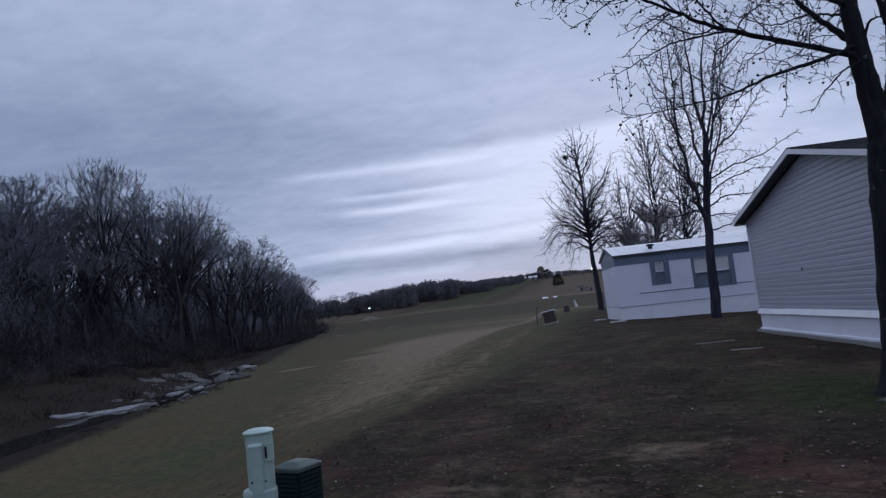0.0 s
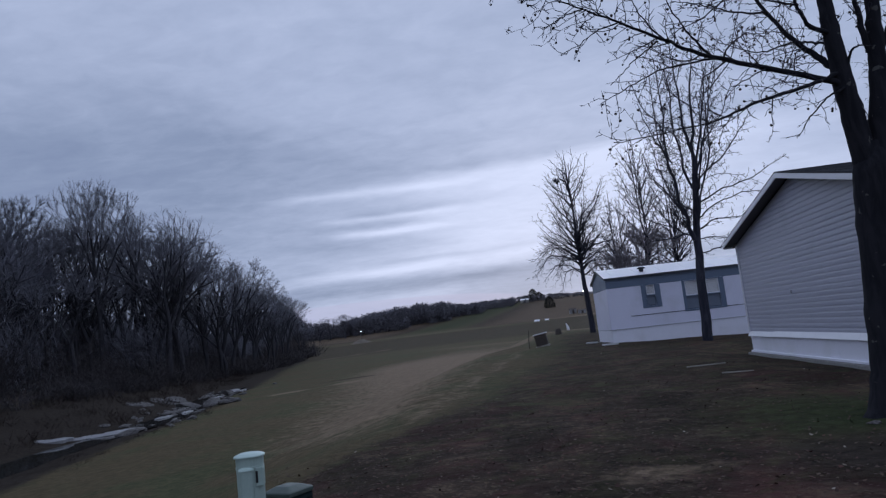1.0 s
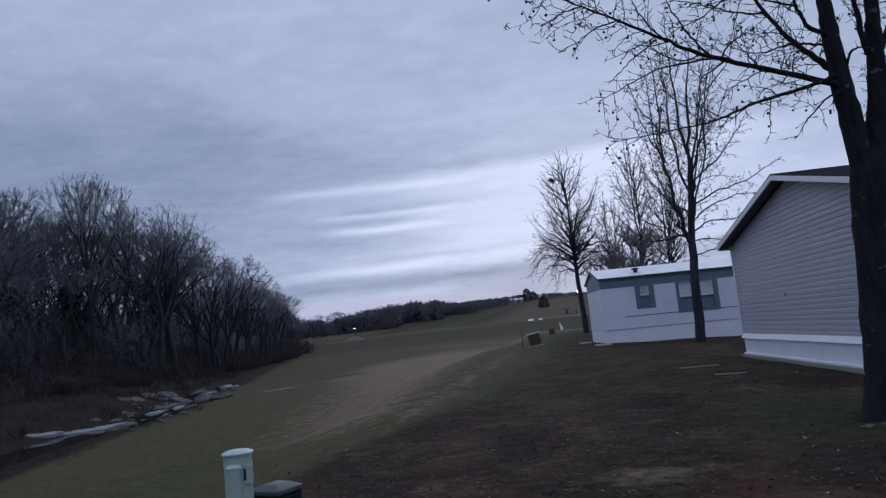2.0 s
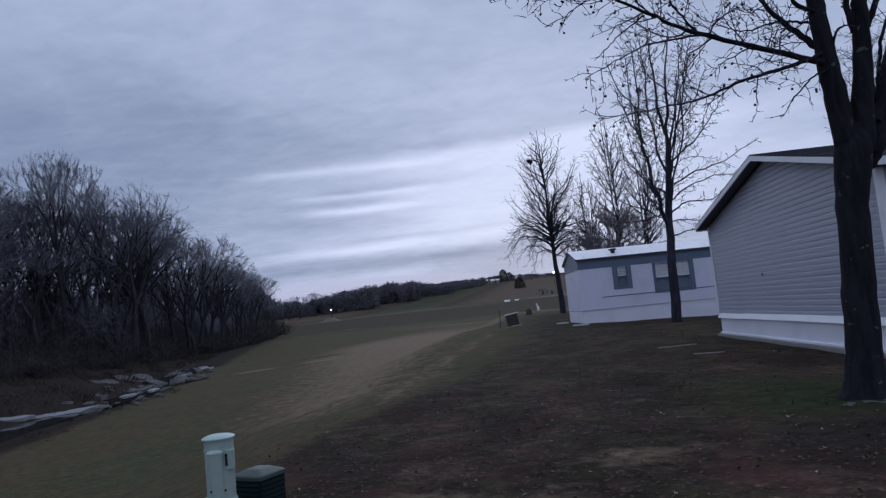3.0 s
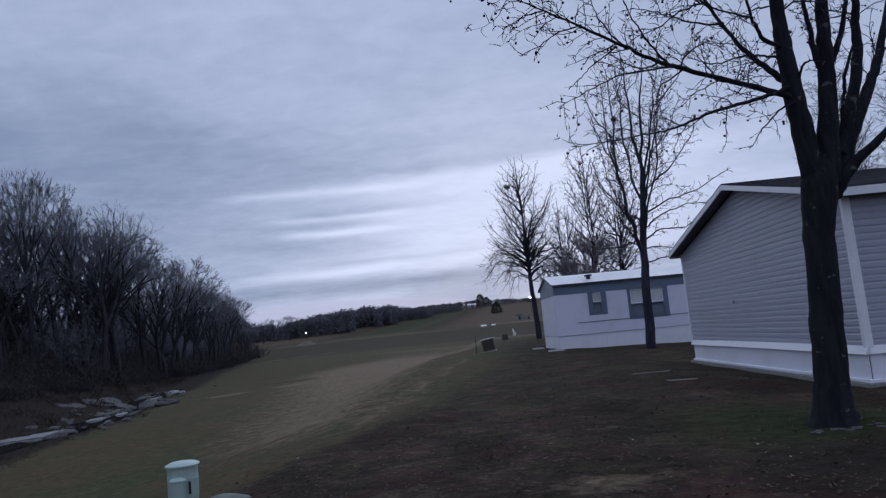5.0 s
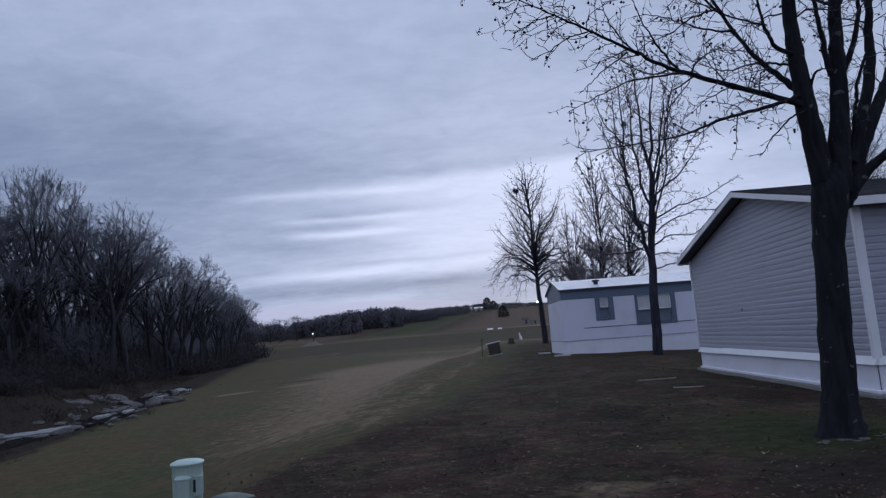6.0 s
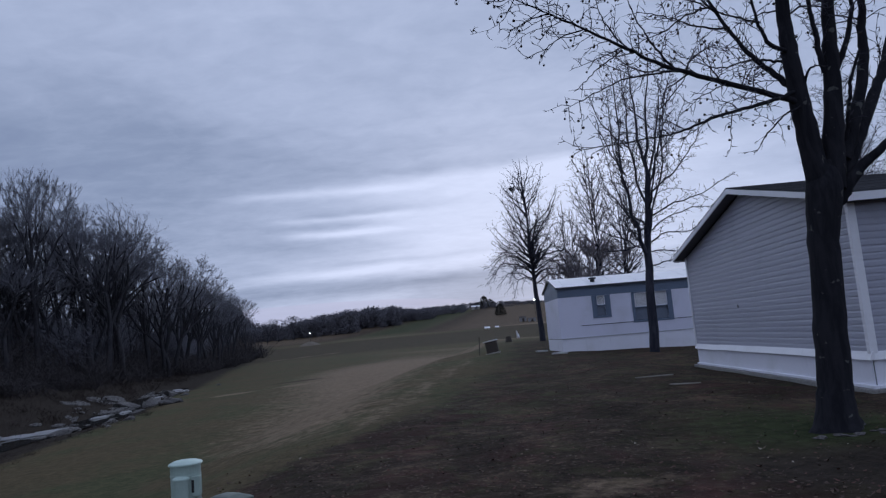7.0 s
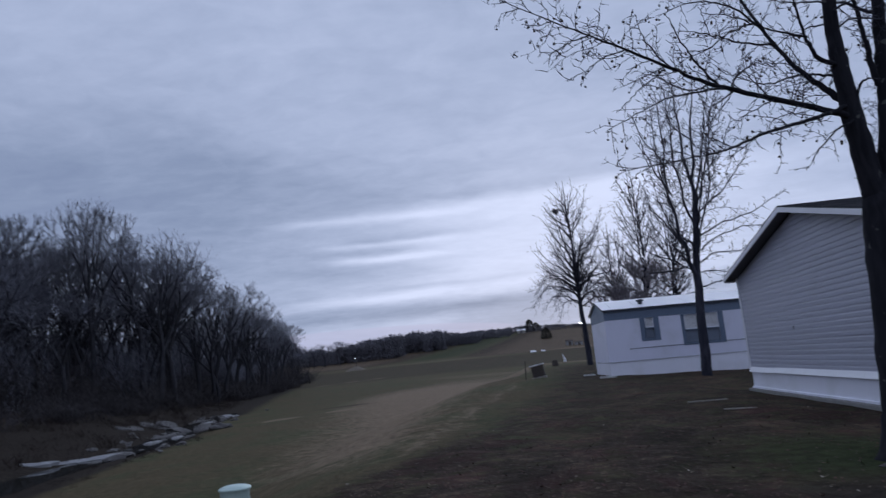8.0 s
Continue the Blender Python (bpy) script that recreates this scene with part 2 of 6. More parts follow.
def glass_material(name, tint):
    m, g = material(name)
    g.surface(tint, 0.06, 0, g.noise(g.place(), 1.6, 2), 0.03, 0.01, 0.6)
    return m


def water_material(name):
    m, g = material(name)
    p = g.place()
    g.surface((0.02, 0.022, 0.02), 0.05, 0, g.noise(g.stretch(p, (1, 1, 1)), 5.0, 3), 0.10, 0.01, 0.5, IOR=1.333)
    return m


def glow_material(name, colour, power):
    m, g = material(name)
    g.surface(colour, 0.5, Emission_Color=(*colour, 1), Emission_Strength=power)
    return m


TURF = ground_material("turf")
BLADES = ground_material("grass blades", True)
BARK = bark_material("gum bark", (0.0145, 0.015, 0.0195), (0.027, 0.027, 0.033), 0.65)
BARK_THIN = bark_material("twig bark", (0.034, 0.036, 0.051), (0.066, 0.068, 0.088))
BARK_YARD = bark_material("yard tree bark", (0.027, 0.029, 0.041), (0.054, 0.055, 0.072), 0.0)
# haze put into the colour, paler to offset dim light inside the wood
HAZY_WOOD_MASS = leaf_material("deep wood twigs with haze in colour", [(0.0, (0.165, 0.172, 0.212)), (1.0, (0.215, 0.219, 0.252))])
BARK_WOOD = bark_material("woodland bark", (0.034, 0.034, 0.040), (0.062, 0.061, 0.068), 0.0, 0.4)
# the crowns' bluish haze is put into this twig colour
HAZY_BRUSH = leaf_material("brush twigs with haze in colour", [(0.0, (0.155, 0.162, 0.198)), (0.6, (0.185, 0.190, 0.226)), (1.0, (0.215, 0.217, 0.245))])
# pale blue-grey: the hill's distance haze is put into the twig colour
HAZY_FAR_BRUSH = leaf_material("far hill twigs with haze in colour", [(0.0, (0.150, 0.150, 0.176)), (1.0, (0.180, 0.178, 0.200))])
WEED = leaf_material("dry weeds", [(0.0, (0.021, 0.016, 0.0155)), (0.6, (0.037, 0.027, 0.025)), (1.0, (0.060, 0.044, 0.038))])
NEEDLES = leaf_material("cedar needles", [(0.0, (0.012, 0.016, 0.013)), (1.0, (0.026, 0.032, 0.024))])
FALLEN = leaf_material("fallen leaves", [(0.0, (0.060, 0.038, 0.032)), (0.45, (0.085, 0.050, 0.040)), (0.7, (0.125, 0.055, 0.046)), (0.9, (0.115, 0.080, 0.058)), (0.985, (0.16, 0.115, 0.085)), (1.0, (0.45, 0.40, 0.34))])
SIDING = siding_material("grey vinyl siding", (0.400, 0.408, 0.485))
TRIM = plain("white trim", (0.87, 0.875, 0.92), 0.55, 0.03, dirt=(0.76, 0.76, 0.79))
SKIRT = plain("white vinyl skirting", (0.86, 0.865, 0.95), 0.5, 0.03, dirt=(0.70, 0.71, 0.74), dirt_scale=0.8)
# white vinyl darkened: the shade under the overhang is put into its colour
SHADED_SOFFIT = plain("soffit vinyl with eave shade in colour", (0.10, 0.10, 0.115), 0.7, 0.06)
SHINGLE = shingle_material("dark asphalt shingles")
CONCRETE = plain("concrete", (0.30, 0.29, 0.28), 0.95, 0.2, 4, bump=0.5)
PANEL = plain("white metal siding", (0.755, 0.76, 0.895), 0.45, 0.03, dirt=(0.56, 0.57, 0.62), dirt_scale=0.5)
BLUE = plain("blue grey metal", (0.140, 0.185, 0.265), 0.5, 0.06, dirt=(0.11, 0.145, 0.205))
ROOF_WHITE = plain("white roof coating", (0.88, 0.87, 0.90), 0.42, 0.02, dirt=(0.74, 0.73, 0.76), dirt_scale=0.9, spec=0.6, bump=0.05)
DARK_TRIM = plain("dark metal edge", (0.045, 0.05, 0.065), 0.5)
GLASS = glass_material("window glass", (0.025, 0.03, 0.04))
BLIND = plain("pale blind", (0.66, 0.66, 0.68), 0.7, 0.05)
PED = plain("pale green plastic", (0.37, 0.47, 0.42), 0.5, 0.05, 20, dirt=(0.27, 0.35, 0.31), dirt_scale=5)
PED_TOP = plain("paler green plastic cap", (0.50, 0.64, 0.58), 0.45, 0.05, 20, dirt=(0.41, 0.52, 0.47), dirt_scale=5)
GREEN_BOX = plain("dark green enamel", (0.008, 0.020, 0.021), 0.75, 0.08, 12, spec=0.15)
GREEN_LID = plain("grey-green lid", (0.075, 0.105, 0.092), 0.5, 0.08, 12, dirt=(0.055, 0.075, 0.066), dirt_scale=4)
BLACK = plain("black plastic", (0.012, 0.012, 0.013), 0.6)
OLD_WOOD = plain("weathered timber", (0.085, 0.070, 0.062), 0.9, 0.2, 5, bump=0.5)
PALE_WOOD = plain("bleached boards", (0.46, 0.43, 0.39), 0.85, 0.15, 5, bump=0.4)
GALVANISED = plain("galvanised steel", (0.30, 0.30, 0.31), 0.45, 0.08, metal=0.7)
STONE = plain("grey creek stone", (0.175, 0.166, 0.162), 0.9, 0.35, 2, bump=0.8, dirt=(0.055, 0.050, 0.048), dirt_scale=1.6)
WATER = water_material("creek water")
LAMP_GLOW = glow_material("lit lamp", (0.95, 0.98, 1.0), 9.0)
FRUIT = plain("dry seed ball", (0.035, 0.027, 0.025), 0.95, 0.2)


# ---- building helpers ----
def empty(name, x, y, z, turn=0.0, label="", category="", group="", kind=""):
    ob = new(name)
    ob.empty_display_size = 0.2
    ob.matrix_world = pose(x, y, z, 0, 0, turn)
    return tagged(ob, label, category, group, kind)


def part(name, bm, mat, parent=None, label="", smooth=False, at=None):
    me = bpy.data.meshes.new(name)
    if isinstance(bm, bpy.types.Mesh):
        me = bm
    else:
        bmesh.ops.recalc_face_normals(bm, faces=bm.faces)
        if smooth:
            for face in bm.faces:
                face.smooth = True
        bm.to_mesh(me)
        bm.free()
    if not me.materials:
        me.materials.append(mat)
    ob = new(name, me)
    if parent is not None:
        ob.parent = parent
    if at is not None:
        ob.matrix_basis = at
    if label:
        ob["label"] = label
    return ob


def box_bm(x0, x1, y0, y1, z0, z1, bevel=0.0, bm=None):
    bm = bm or bmesh.new()
    m = Matrix.LocRotScale(((x0 + x1) / 2, (y0 + y1) / 2, (z0 + z1) / 2), None, (abs(x1 - x0), abs(y1 - y0), abs(z1 - z0)))
    made = bmesh.ops.create_cube(bm, size=1, matrix=m)
    if bevel:
        edges = {e for v in made["verts"] for e in v.link_edges}
        bmesh.ops.bevel(bm, geom=list(edges), offset=bevel, segments=2, affect="EDGES", profile=0.6)
    return bm


def prism_bm(front, back, bm=None):
    """A solid between two outlines with the same number of corners."""
    bm = bm or bmesh.new()
    a, b = [bm.verts.new(p) for p in front], [bm.verts.new(p) for p in back]
    n = len(a)
    bm.faces.new(a), bm.faces.new(b[::-1])
    for i in range(n):
        bm.faces.new((a[i], b[i], b[(i + 1) % n], a[(i + 1) % n]))
    return bm


def loft_bm(rings, bm=None, cap=True):
    bm = bm or bmesh.new()
    vs = [[bm.verts.new(p) for p in ring] for ring in rings]
    for r0, r1 in zip(vs, vs[1:]):
        n = len(r0)
        for i in range(n):
            bm.faces.new((r0[i], r0[(i + 1) % n], r1[(i + 1) % n], r1[i]))
    if cap:
        bm.faces.new(vs[0][::-1]), bm.faces.new(vs[-1])
    return bm


def raw_mesh(name, verts, faces, mat, zone=None, smooth=False):
    """A mesh from arrays: faces are all triangles or all quads."""
    verts, faces = np.asarray(verts, np.float32), np.asarray(faces, np.int32)
    me = bpy.data.meshes.new(name)
    k = faces.shape[1]
    me.vertices.add(len(verts)), me.loops.add(faces.size), me.polygons.add(len(faces))
    me.vertices.foreach_set("co", verts.ravel())
    me.loops.foreach_set("vertex_index", faces.ravel())
    me.polygons.foreach_set("loop_start", np.arange(0, faces.size, k, dtype=np.int32))
    me.update(calc_edges=True)
    if smooth:
        me.polygons.foreach_set("use_smooth", np.ones(len(faces), bool))
    if zone is not None:
        layer = me.color_attributes.new("zone", "FLOAT_COLOR", "POINT")
        zone = np.asarray(zone, np.float32)
        layer.data.foreach_set("color", np.hstack([zone[:, :3], np.ones((len(zone), 1), np.float32)]).ravel())
        for k, attribute in enumerate(("damp_dark", "lush")):
            me.attributes.new(attribute, "FLOAT", "POINT").data.foreach_set("value", zone[:, 3 + k].copy())
    me.materials.append(mat)
    return me


# ---- lie of the land ----
def smooth(t):
    t = np.clip(t, 0, 1)
    return t * t * (3 - 2 * t)


RISE_Y = np.array([-4000, 60, 100, 170, 250, 350, 450, 600, 720, 900, 1300, 4500.0])
RISE_Z = np.array([0, 0, 0.1, 0.5, 2.4, 7.2, 14.0, 25.0, 28.0, 24.0, 12.0, 10.0])
YY = np.linspace(-4500, 4500, 9001)
RISE = np.convolve(np.pad(np.interp(YY, RISE_Y, RISE_Z), 25, "edge"), np.ones(51) / 51, "valid")
CREEK = np.convolve(np.pad(np.interp(YY, (-60, 0, 30, 40, 56, 70, 110, 400), (-13, -15, -22.2, -22.8, -28.8, -32.0, -45, -130)), 4, "edge"), np.ones(9) / 9, "valid")


def creek_x(y):
    return np.interp(y, YY, CREEK)



def ground(x, y):
    """Height of the land: a yard on a low terrace, a bank down to a wet meadow, a creek, a wooded slope and far hills."""
    x, y = np.asarray(x, float), np.asarray(y, float)
    terrace = 0.06 + 0.011 * np.clip(y - 12, 0, 80) - 0.035 * np.clip(x - 4.5, 0, 9) * smooth((y - 24) / 8)
    by_house = smooth((x - 4.7) / 1.3) * smooth((y - 9.5) / 2.0) * (1 - smooth((y - 22) / 3))
    terrace = terrace - (0.055 + 0.011 * np.clip(y - 12, 0, 12)) * by_house
    xc = creek_x(y)
    s = (x - xc) / (-2.2 - xc)
    meadow = -1.55 + 0.55 * smooth(s * 1.4)
    edge = -2.4 + 0.25 * np.sin(y / 5.0) + 3.4 * smooth((y - 36) / 20)
    k = smooth((x - (edge - 5.5)) / 5.8) * (1 - smooth((y - 70) / 60))
    z = meadow * (1 - k) + terrace * k
    d = np.clip(xc - x, 0, None)
    # steep rise behind the wood is added so lit ground fills its gaps
    z = z + 1.9 * smooth(d / 16) + 0.045 * np.clip(d - 12, 0, 150) + 10.5 * smooth((d - 17) / 48) * (1 - smooth((y - 150) / 90))
    bed = np.exp(-(((x - xc) / 1.9) ** 2)) * (1 - smooth((y - 68) / 10))
    z = z - 0.35 * bed
    z = z + np.interp(y, YY, RISE) + 2.2 * np.sin(x / 95 + 0.6) * smooth((y - 260) / 260) - 3.0 * smooth((x - 20) / 200) * smooth((y - 250) / 300)
    z = z - 9.0 * smooth((-80 - x) / 90) * smooth((y - 360) / 160)
    near = np.exp(-(x * x + y * y) / 60.0 ** 2)
    z = z + near * (0.018 * np.sin(x * 1.7 + 0.8 * y) + 0.02 * np.sin(0.9 * y - 1.3 * x + 1.0) + 0.012 * np.sin(3.1 * x + 2.2 * y))
    return z


def gz(x, y):
    return float(ground(x, y))


def edge_of_litter(y):
    return np.interp(y, (0, 8.6, 9.8, 12, 18, 25, 45), (-3.1, -2.95, -2.65, -2.05, -1.0, -0.2, 0.6))


def zones(x, y):
    """Shares of leaf litter, green grass, dry grass, dark ground (moist growth, a darkened yard corner) and lush lawn.
    """
    x, y = np.asarray(x, float), np.asarray(y, float)

    def hump(cx, cy, rx, ry):
        return np.exp(-(((x - cx) / rx) ** 2) - ((y - cy) / ry) ** 2)

    xc = creek_x(y)
    up_here = smooth((x - edge_of_litter(y) + 1.0 + 0.03 * y) / (1.8 + 0.09 * y)) * (1 - smooth((y - 48) / 30))
    litter = up_here * (0.95 - 0.38 * smooth((y - 8.5) / 6))
    litter = litter - 0.45 * hump(3.7, 8.8, 2.2, 2.8) - 0.15 * hump(0.2, 12.8, 1.0, 1.6)
    green = 0.75 * hump(3.7, 8.8, 2.2, 2.8) + 0.25 * hump(0.3, 12.8, 0.9, 1.3) + 0.37 * smooth((y - 9) / 7) * up_here
    green = np.maximum(green, 0.9 * (1 - up_here))
    # dry grass along the foot of the bank, the far part of the meadow and a few worn places in the yard
    line = np.interp(y, (8, 12.6, 21, 48, 80), (-3.6, -3.7, -4.6, -7.0, -9))
    width = np.interp(y, (8, 12.6, 21, 48, 80), (1.3, 2.1, 4.0, 7.0, 12))
    width = np.where(x > line, np.minimum(width, 1.0 + 0.07 * y), width)
    strip = np.exp(-(((x - line) / width) ** 2)) * smooth((y - 9) / 7) * (1 - smooth((y - 62) / 30))
    rim = np.exp(-(((x - np.interp(y, (9, 13.7, 17.4, 24, 38), (-2.25, -2.1, -1.92, -1.43, -0.46))) / (0.13 + 0.006 * y)) ** 2)) * smooth((y - 10.5) / 2) * (1 - smooth((y - 30) / 12))
    worn = hump(0.98, 6.4, 0.66, 0.38) + 0.42 * hump(2.0, 6.4, 0.45, 0.22) + 0.40 * hump(2.9, 6.45, 0.35, 0.2) + 0.7 * hump(-0.6, 5.2, 1.2, 0.6) + 0.35 * hump(1.1, 9.5, 1.2, 0.6)
    mown = np.exp(-(((y - 48.3 - 0.36 * (x + 19)) / 0.5) ** 2)) * smooth((x + 22.5) / 1.5) * (1 - smooth((x + 15.0) / 3))
    mown = mown + 0.9 * np.exp(-(((y - 175 - 1.4 * (x + 46)) / 3.0) ** 2)) * smooth((x + 56) / 5) * (1 - smooth((x + 39) / 6))
    stubble = 0.56 * np.exp(-(((y - 80) / 36) ** 2)) * smooth((x + 22) / 13) * (1 - up_here)
    stubble = stubble + 0.34 * np.exp(-(((y - 124 + 0.25 * x) / 13) ** 2)) * smooth((x + 30) / 12) * (1 - smooth((x - 6) / 10))
    hedge = 0.45 * np.exp(-(((y - 300 - 0.15 * x) / 5) ** 2))
    sown = np.exp(-(((x + 46 - 0.12 * (y - 330)) / 19) ** 2))
    hill = smooth((y - 299) / 10) * (1 - 0.95 * sown)
    litter, green = litter + 0.85 * hill, green * (1 - hill)
    dry = np.clip(0.66 * strip + 0.34 * rim + 0.75 * worn + 0.95 * mown + stubble + hedge + 0.46 * hill, 0, 1)
    # growth by the water, a soft hollow in the meadow, the winter field under the hill
    bank = smooth((xc + np.interp(y, (0, 27, 40, 60, 90), (6.0, 5.0, 3.2, 2.6, 4.0)) - x) / 1.6) * (1 - smooth((y - 150) / 60))
    under = smooth((xc - 9 - x) / 6) * (1 - smooth((y - 330) / 30))
    # humps near x 3.5 put darkness into the ground colour by the sweetgum
    damp_dark = 0.95 * bank * (1 - under) + 0.75 * hump(3.4, 6.7, 2.0, 1.2) + 0.55 * hump(3.6, 5.2, 1.5, 0.9) + 0.8 * hump(-15.4, 56.4, 3.2, 1.6) + 0.30 * hump(-22, 70, 12, 8)
    field = smooth((y - 128 - 0.25 * x) / 60) * (1 - smooth((y - 290 - 0.15 * x) / 8))
    damp_dark, litter = np.clip(damp_dark + 0.30 * field, 0, 1), litter + 0.52 * field + under
    green = green * (1 - 0.5 * field) * (1 - under)
    far_green = sown * smooth((y - 312) / 10) * (1 - smooth((y - 520) / 40))
    lush = np.clip(hump(3.8, 8.4, 3.0, 3.6) + 0.38 * up_here * smooth((y - 9) / 6), 0, 1)
    return np.stack([np.clip(litter, 0, 1), np.clip(green, 0, 1), dry * (1 - 0.9 * far_green), damp_dark, np.clip(lush + 0.8 * far_green, 0, 1)], -1)


def spread(n, near, far):
    """Coordinates that lie close together in the middle and far apart outside."""
    u = np.linspace(-1, 1, n)
    a = math.asinh(far / near)
    return near * np.sinh(a * u)


def build_ground():
    xs, ys = spread(281, 9.0, 4200.0), spread(321, 12.0, 4300.0) + 8.0
    gx, gy = np.meshgrid(xs, ys)
    v = np.stack([gx, gy, ground(gx, gy)], -1).reshape(-1, 3)
    i = np.arange(len(ys) - 1)[:, None] * len(xs) + np.arange(len(xs) - 1)[None]
    i = i.ravel()
    f = np.stack([i, i + 1, i + 1 + len(xs), i + len(xs)], -1)
    me = raw_mesh("ground", v, f, TURF, zones(v[:, 0], v[:, 1]), True)
    tagged(new("ground", me), "winter grass with bare leaf-littered soil, sloping to a meadow", "ground", "", "structure")


build_ground()


# ---- the grey house ----
def course(wall, out, along, s0, s1, t0, t1, z0, z1, origin):
    """One lapped board: its lower edge stands proud. s0..s1 are its ends below, t0..t1 above, along the wall."""
    o, a, n = Vector(origin), Vector(along), Vector(out)
    k = 0.62
    m0, m1, zm = s0 + (t0 - s0) * k, s1 + (t1 - s1) * k, z0 + (z1 - z0) * k

    def at(s, z, depth):
        return o + a * s + n * depth + Vector((0, 0, z))

    front = [at(s0, z0, 0.019), at(s1, z0, 0.019), at(m1, zm, 0.018), at(t1, z1, 0.003), at(t0, z1, 0.003), at(m0, zm, 0.018)]
    back = [at(s0, z0, 0), at(s1, z0, 0), at(m1, zm, 0), at(t1, z1, 0), at(t0, z1, 0), at(m0, zm, 0)]
    bm = bmesh.new()
    f, b = [bm.verts.new(p) for p in front], [bm.verts.new(p) for p in back]
    bm.faces.new((f[0], f[1], f[2], f[5])), bm.faces.new((f[5], f[2], f[3], f[4]))
    bm.faces.new((b[1], b[0], b[5], b[2])), bm.faces.new((b[2], b[5], b[4], b[3]))
    for i in range(6):
        bm.faces.new((f[i], b[i], b[(i + 1) % 6], f[(i + 1) % 6]))
    part("siding_board", bm, SIDING, wall)


def build_house():
    x0, x1 = 6.34, 21.5          # gable end and the far end of the long side
    y0, y1 = 11.79, 21.06        # near and far side
    ym = 16.28
    base, sill, eave, ridge = 0.06, 0.675, 3.27, 4.42
    over = 0.30
    house = empty("house", x0, y0, 0, 0, "grey vinyl-sided double-wide house with white skirting and dark shingle roof", "house")
    inv = Matrix.Translation((-x0, -y0, 0))

    def add(name, bm, mat, label="", parent=house):
        bm.transform(inv)
        return part(name, bm, mat, parent, label)

    t = 0.14
    gable = add("gable_wall", prism_bm([(x0 + 0.002, y0, sill), (x0 + 0.002, y1, sill), (x0 + 0.002, y1, eave), (x0 + 0.002, ym, ridge - 0.14), (x0 + 0.002, y0, eave)],
                                       [(x0 + t, y0, sill), (x0 + t, y1, sill), (x0 + t, y1, eave), (x0 + t, ym, ridge - 0.14), (x0 + t, y0, eave)]), SIDING, "grey lapped siding")
    far_gable = add("gable_wall", prism_bm([(x1 - t, y0, sill), (x1 - t, y1, sill), (x1 - t, y1, eave), (x1 - t, ym, ridge - 0.14), (x1 - t, y0, eave)],
                                           [(x1, y0, sill), (x1, y1, sill), (x1, y1, eave), (x1, ym, ridge - 0.14), (x1, y0, eave)]), SIDING)
    long_wall = add("long_wall", box_bm(x0 + t, x1 - t, y0 + 0.002, y0 + t, sill, eave), SIDING, "grey lapped siding")
    add("long_wall", box_bm(x0 + t, x1 - t, y1 - t, y1, sill, eave), SIDING)
    add("floor_deck", box_bm(x0 + t, x1 - t, y0 + t, y1 - t, sill - 0.1, sill), OLD_WOOD)
    # lapped boards
    step_z = (eave - sill) / 22
    z, o = sill, (0, -y0, 0)
    while z < ridge - 0.16:
        z1 = min(z + step_z, ridge - 0.15)

        def ends(zz):
            if zz <= eave:
                return y0 + 0.05, y1 - 0.05
            k = (zz - eave) / (ridge - 0.14 - eave)
            return y0 + 0.05 + (ym - y0 - 0.05) * k, y1 - 0.05 + (ym - y1 + 0.05) * k

        (s0, s1), (q0, q1) = ends(z), ends(z1)
        course(gable, (-1, 0, 0), (0, 1, 0), s0, s1, q0, q1, z, z1, o)
        z += step_z
    for i in range(22):
        z = sill + i * step_z
        course(long_wall, (0, -1, 0), (1, 0, 0), 0.06, x1 - x0, 0.06, x1 - x0, z, z + step_z, (0, 0, 0))
    # corner posts
    add("corner_trim", box_bm(x0 - 0.042, x0 + 0.09, y0 - 0.042, y0 + 0.048, sill - 0.02, eave - 0.02, 0.006), TRIM, "white vinyl corner post")
    add("corner_trim", box_bm(x0 - 0.042, x0 + 0.06, y1 - 0.05, y1 + 0.04, sill - 0.02, eave - 0.02, 0.006), TRIM, "white vinyl corner post")
    # roof: two slabs of shingles with overhang
    for ya, sg in ((y0, -1), (y1, 1)):
        slope = (ridge - eave) / abs(ya - ym)
        ye = ya + sg * over
        ze = eave - slope * over + 0.13
        rise = ridge + 0.03
        edge = [(x0 - over, ym, rise), (x0 - over, ye, ze + 0.03), (x0 - over, ye, ze - 0.02), (x0 - over, ym, rise - 0.05)]
        slab = add("roof", prism_bm(edge, [(x1 + over, b, c) for a, b, c in edge]), SHINGLE, "dark asphalt shingles")
        # rows of shingles as low steps over the slab
        n = 30
        for k in range(n):
            u0, u1 = k / n, (k + 1) / n
            lo = (ye + (ym - ye) * u0, ze + 0.03 + (rise - ze - 0.03) * u0)
            hi = (ye + (ym - ye) * u1, ze + 0.03 + (rise - ze - 0.03) * u1)
            row = [(x0 - over - 0.01, lo[0], lo[1] + 0.012), (x0 - over - 0.01, hi[0], hi[1] + 0.004), (x0 - over - 0.01, hi[0], hi[1] + 0.001), (x0 - over - 0.01, lo[0], lo[1] + 0.001)]
            bm = prism_bm(row, [(x1 + over, b, c) for a, b, c in row])
            bm.transform(inv)
            part("shingle_strip", bm, SHINGLE, slab)
        # rake board and eave fascia
        rake = [(x0 - over - 0.025, ym, rise - 0.03), (x0 - over - 0.025, ye, ze), (x0 - over - 0.025, ye, ze - 0.115), (x0 - over - 0.025, ym, rise - 0.145)]
        add("rake_fascia", prism_bm(rake, [(x0 - over + 0.002, b, c) for a, b, c in rake]), TRIM, "white rake board")
        add("eave_fascia", box_bm(x0 - over + 0.004, x1 + over, ye - 0.012, ye + 0.012, ze - 0.145, ze - 0.005), TRIM, "white eave board")
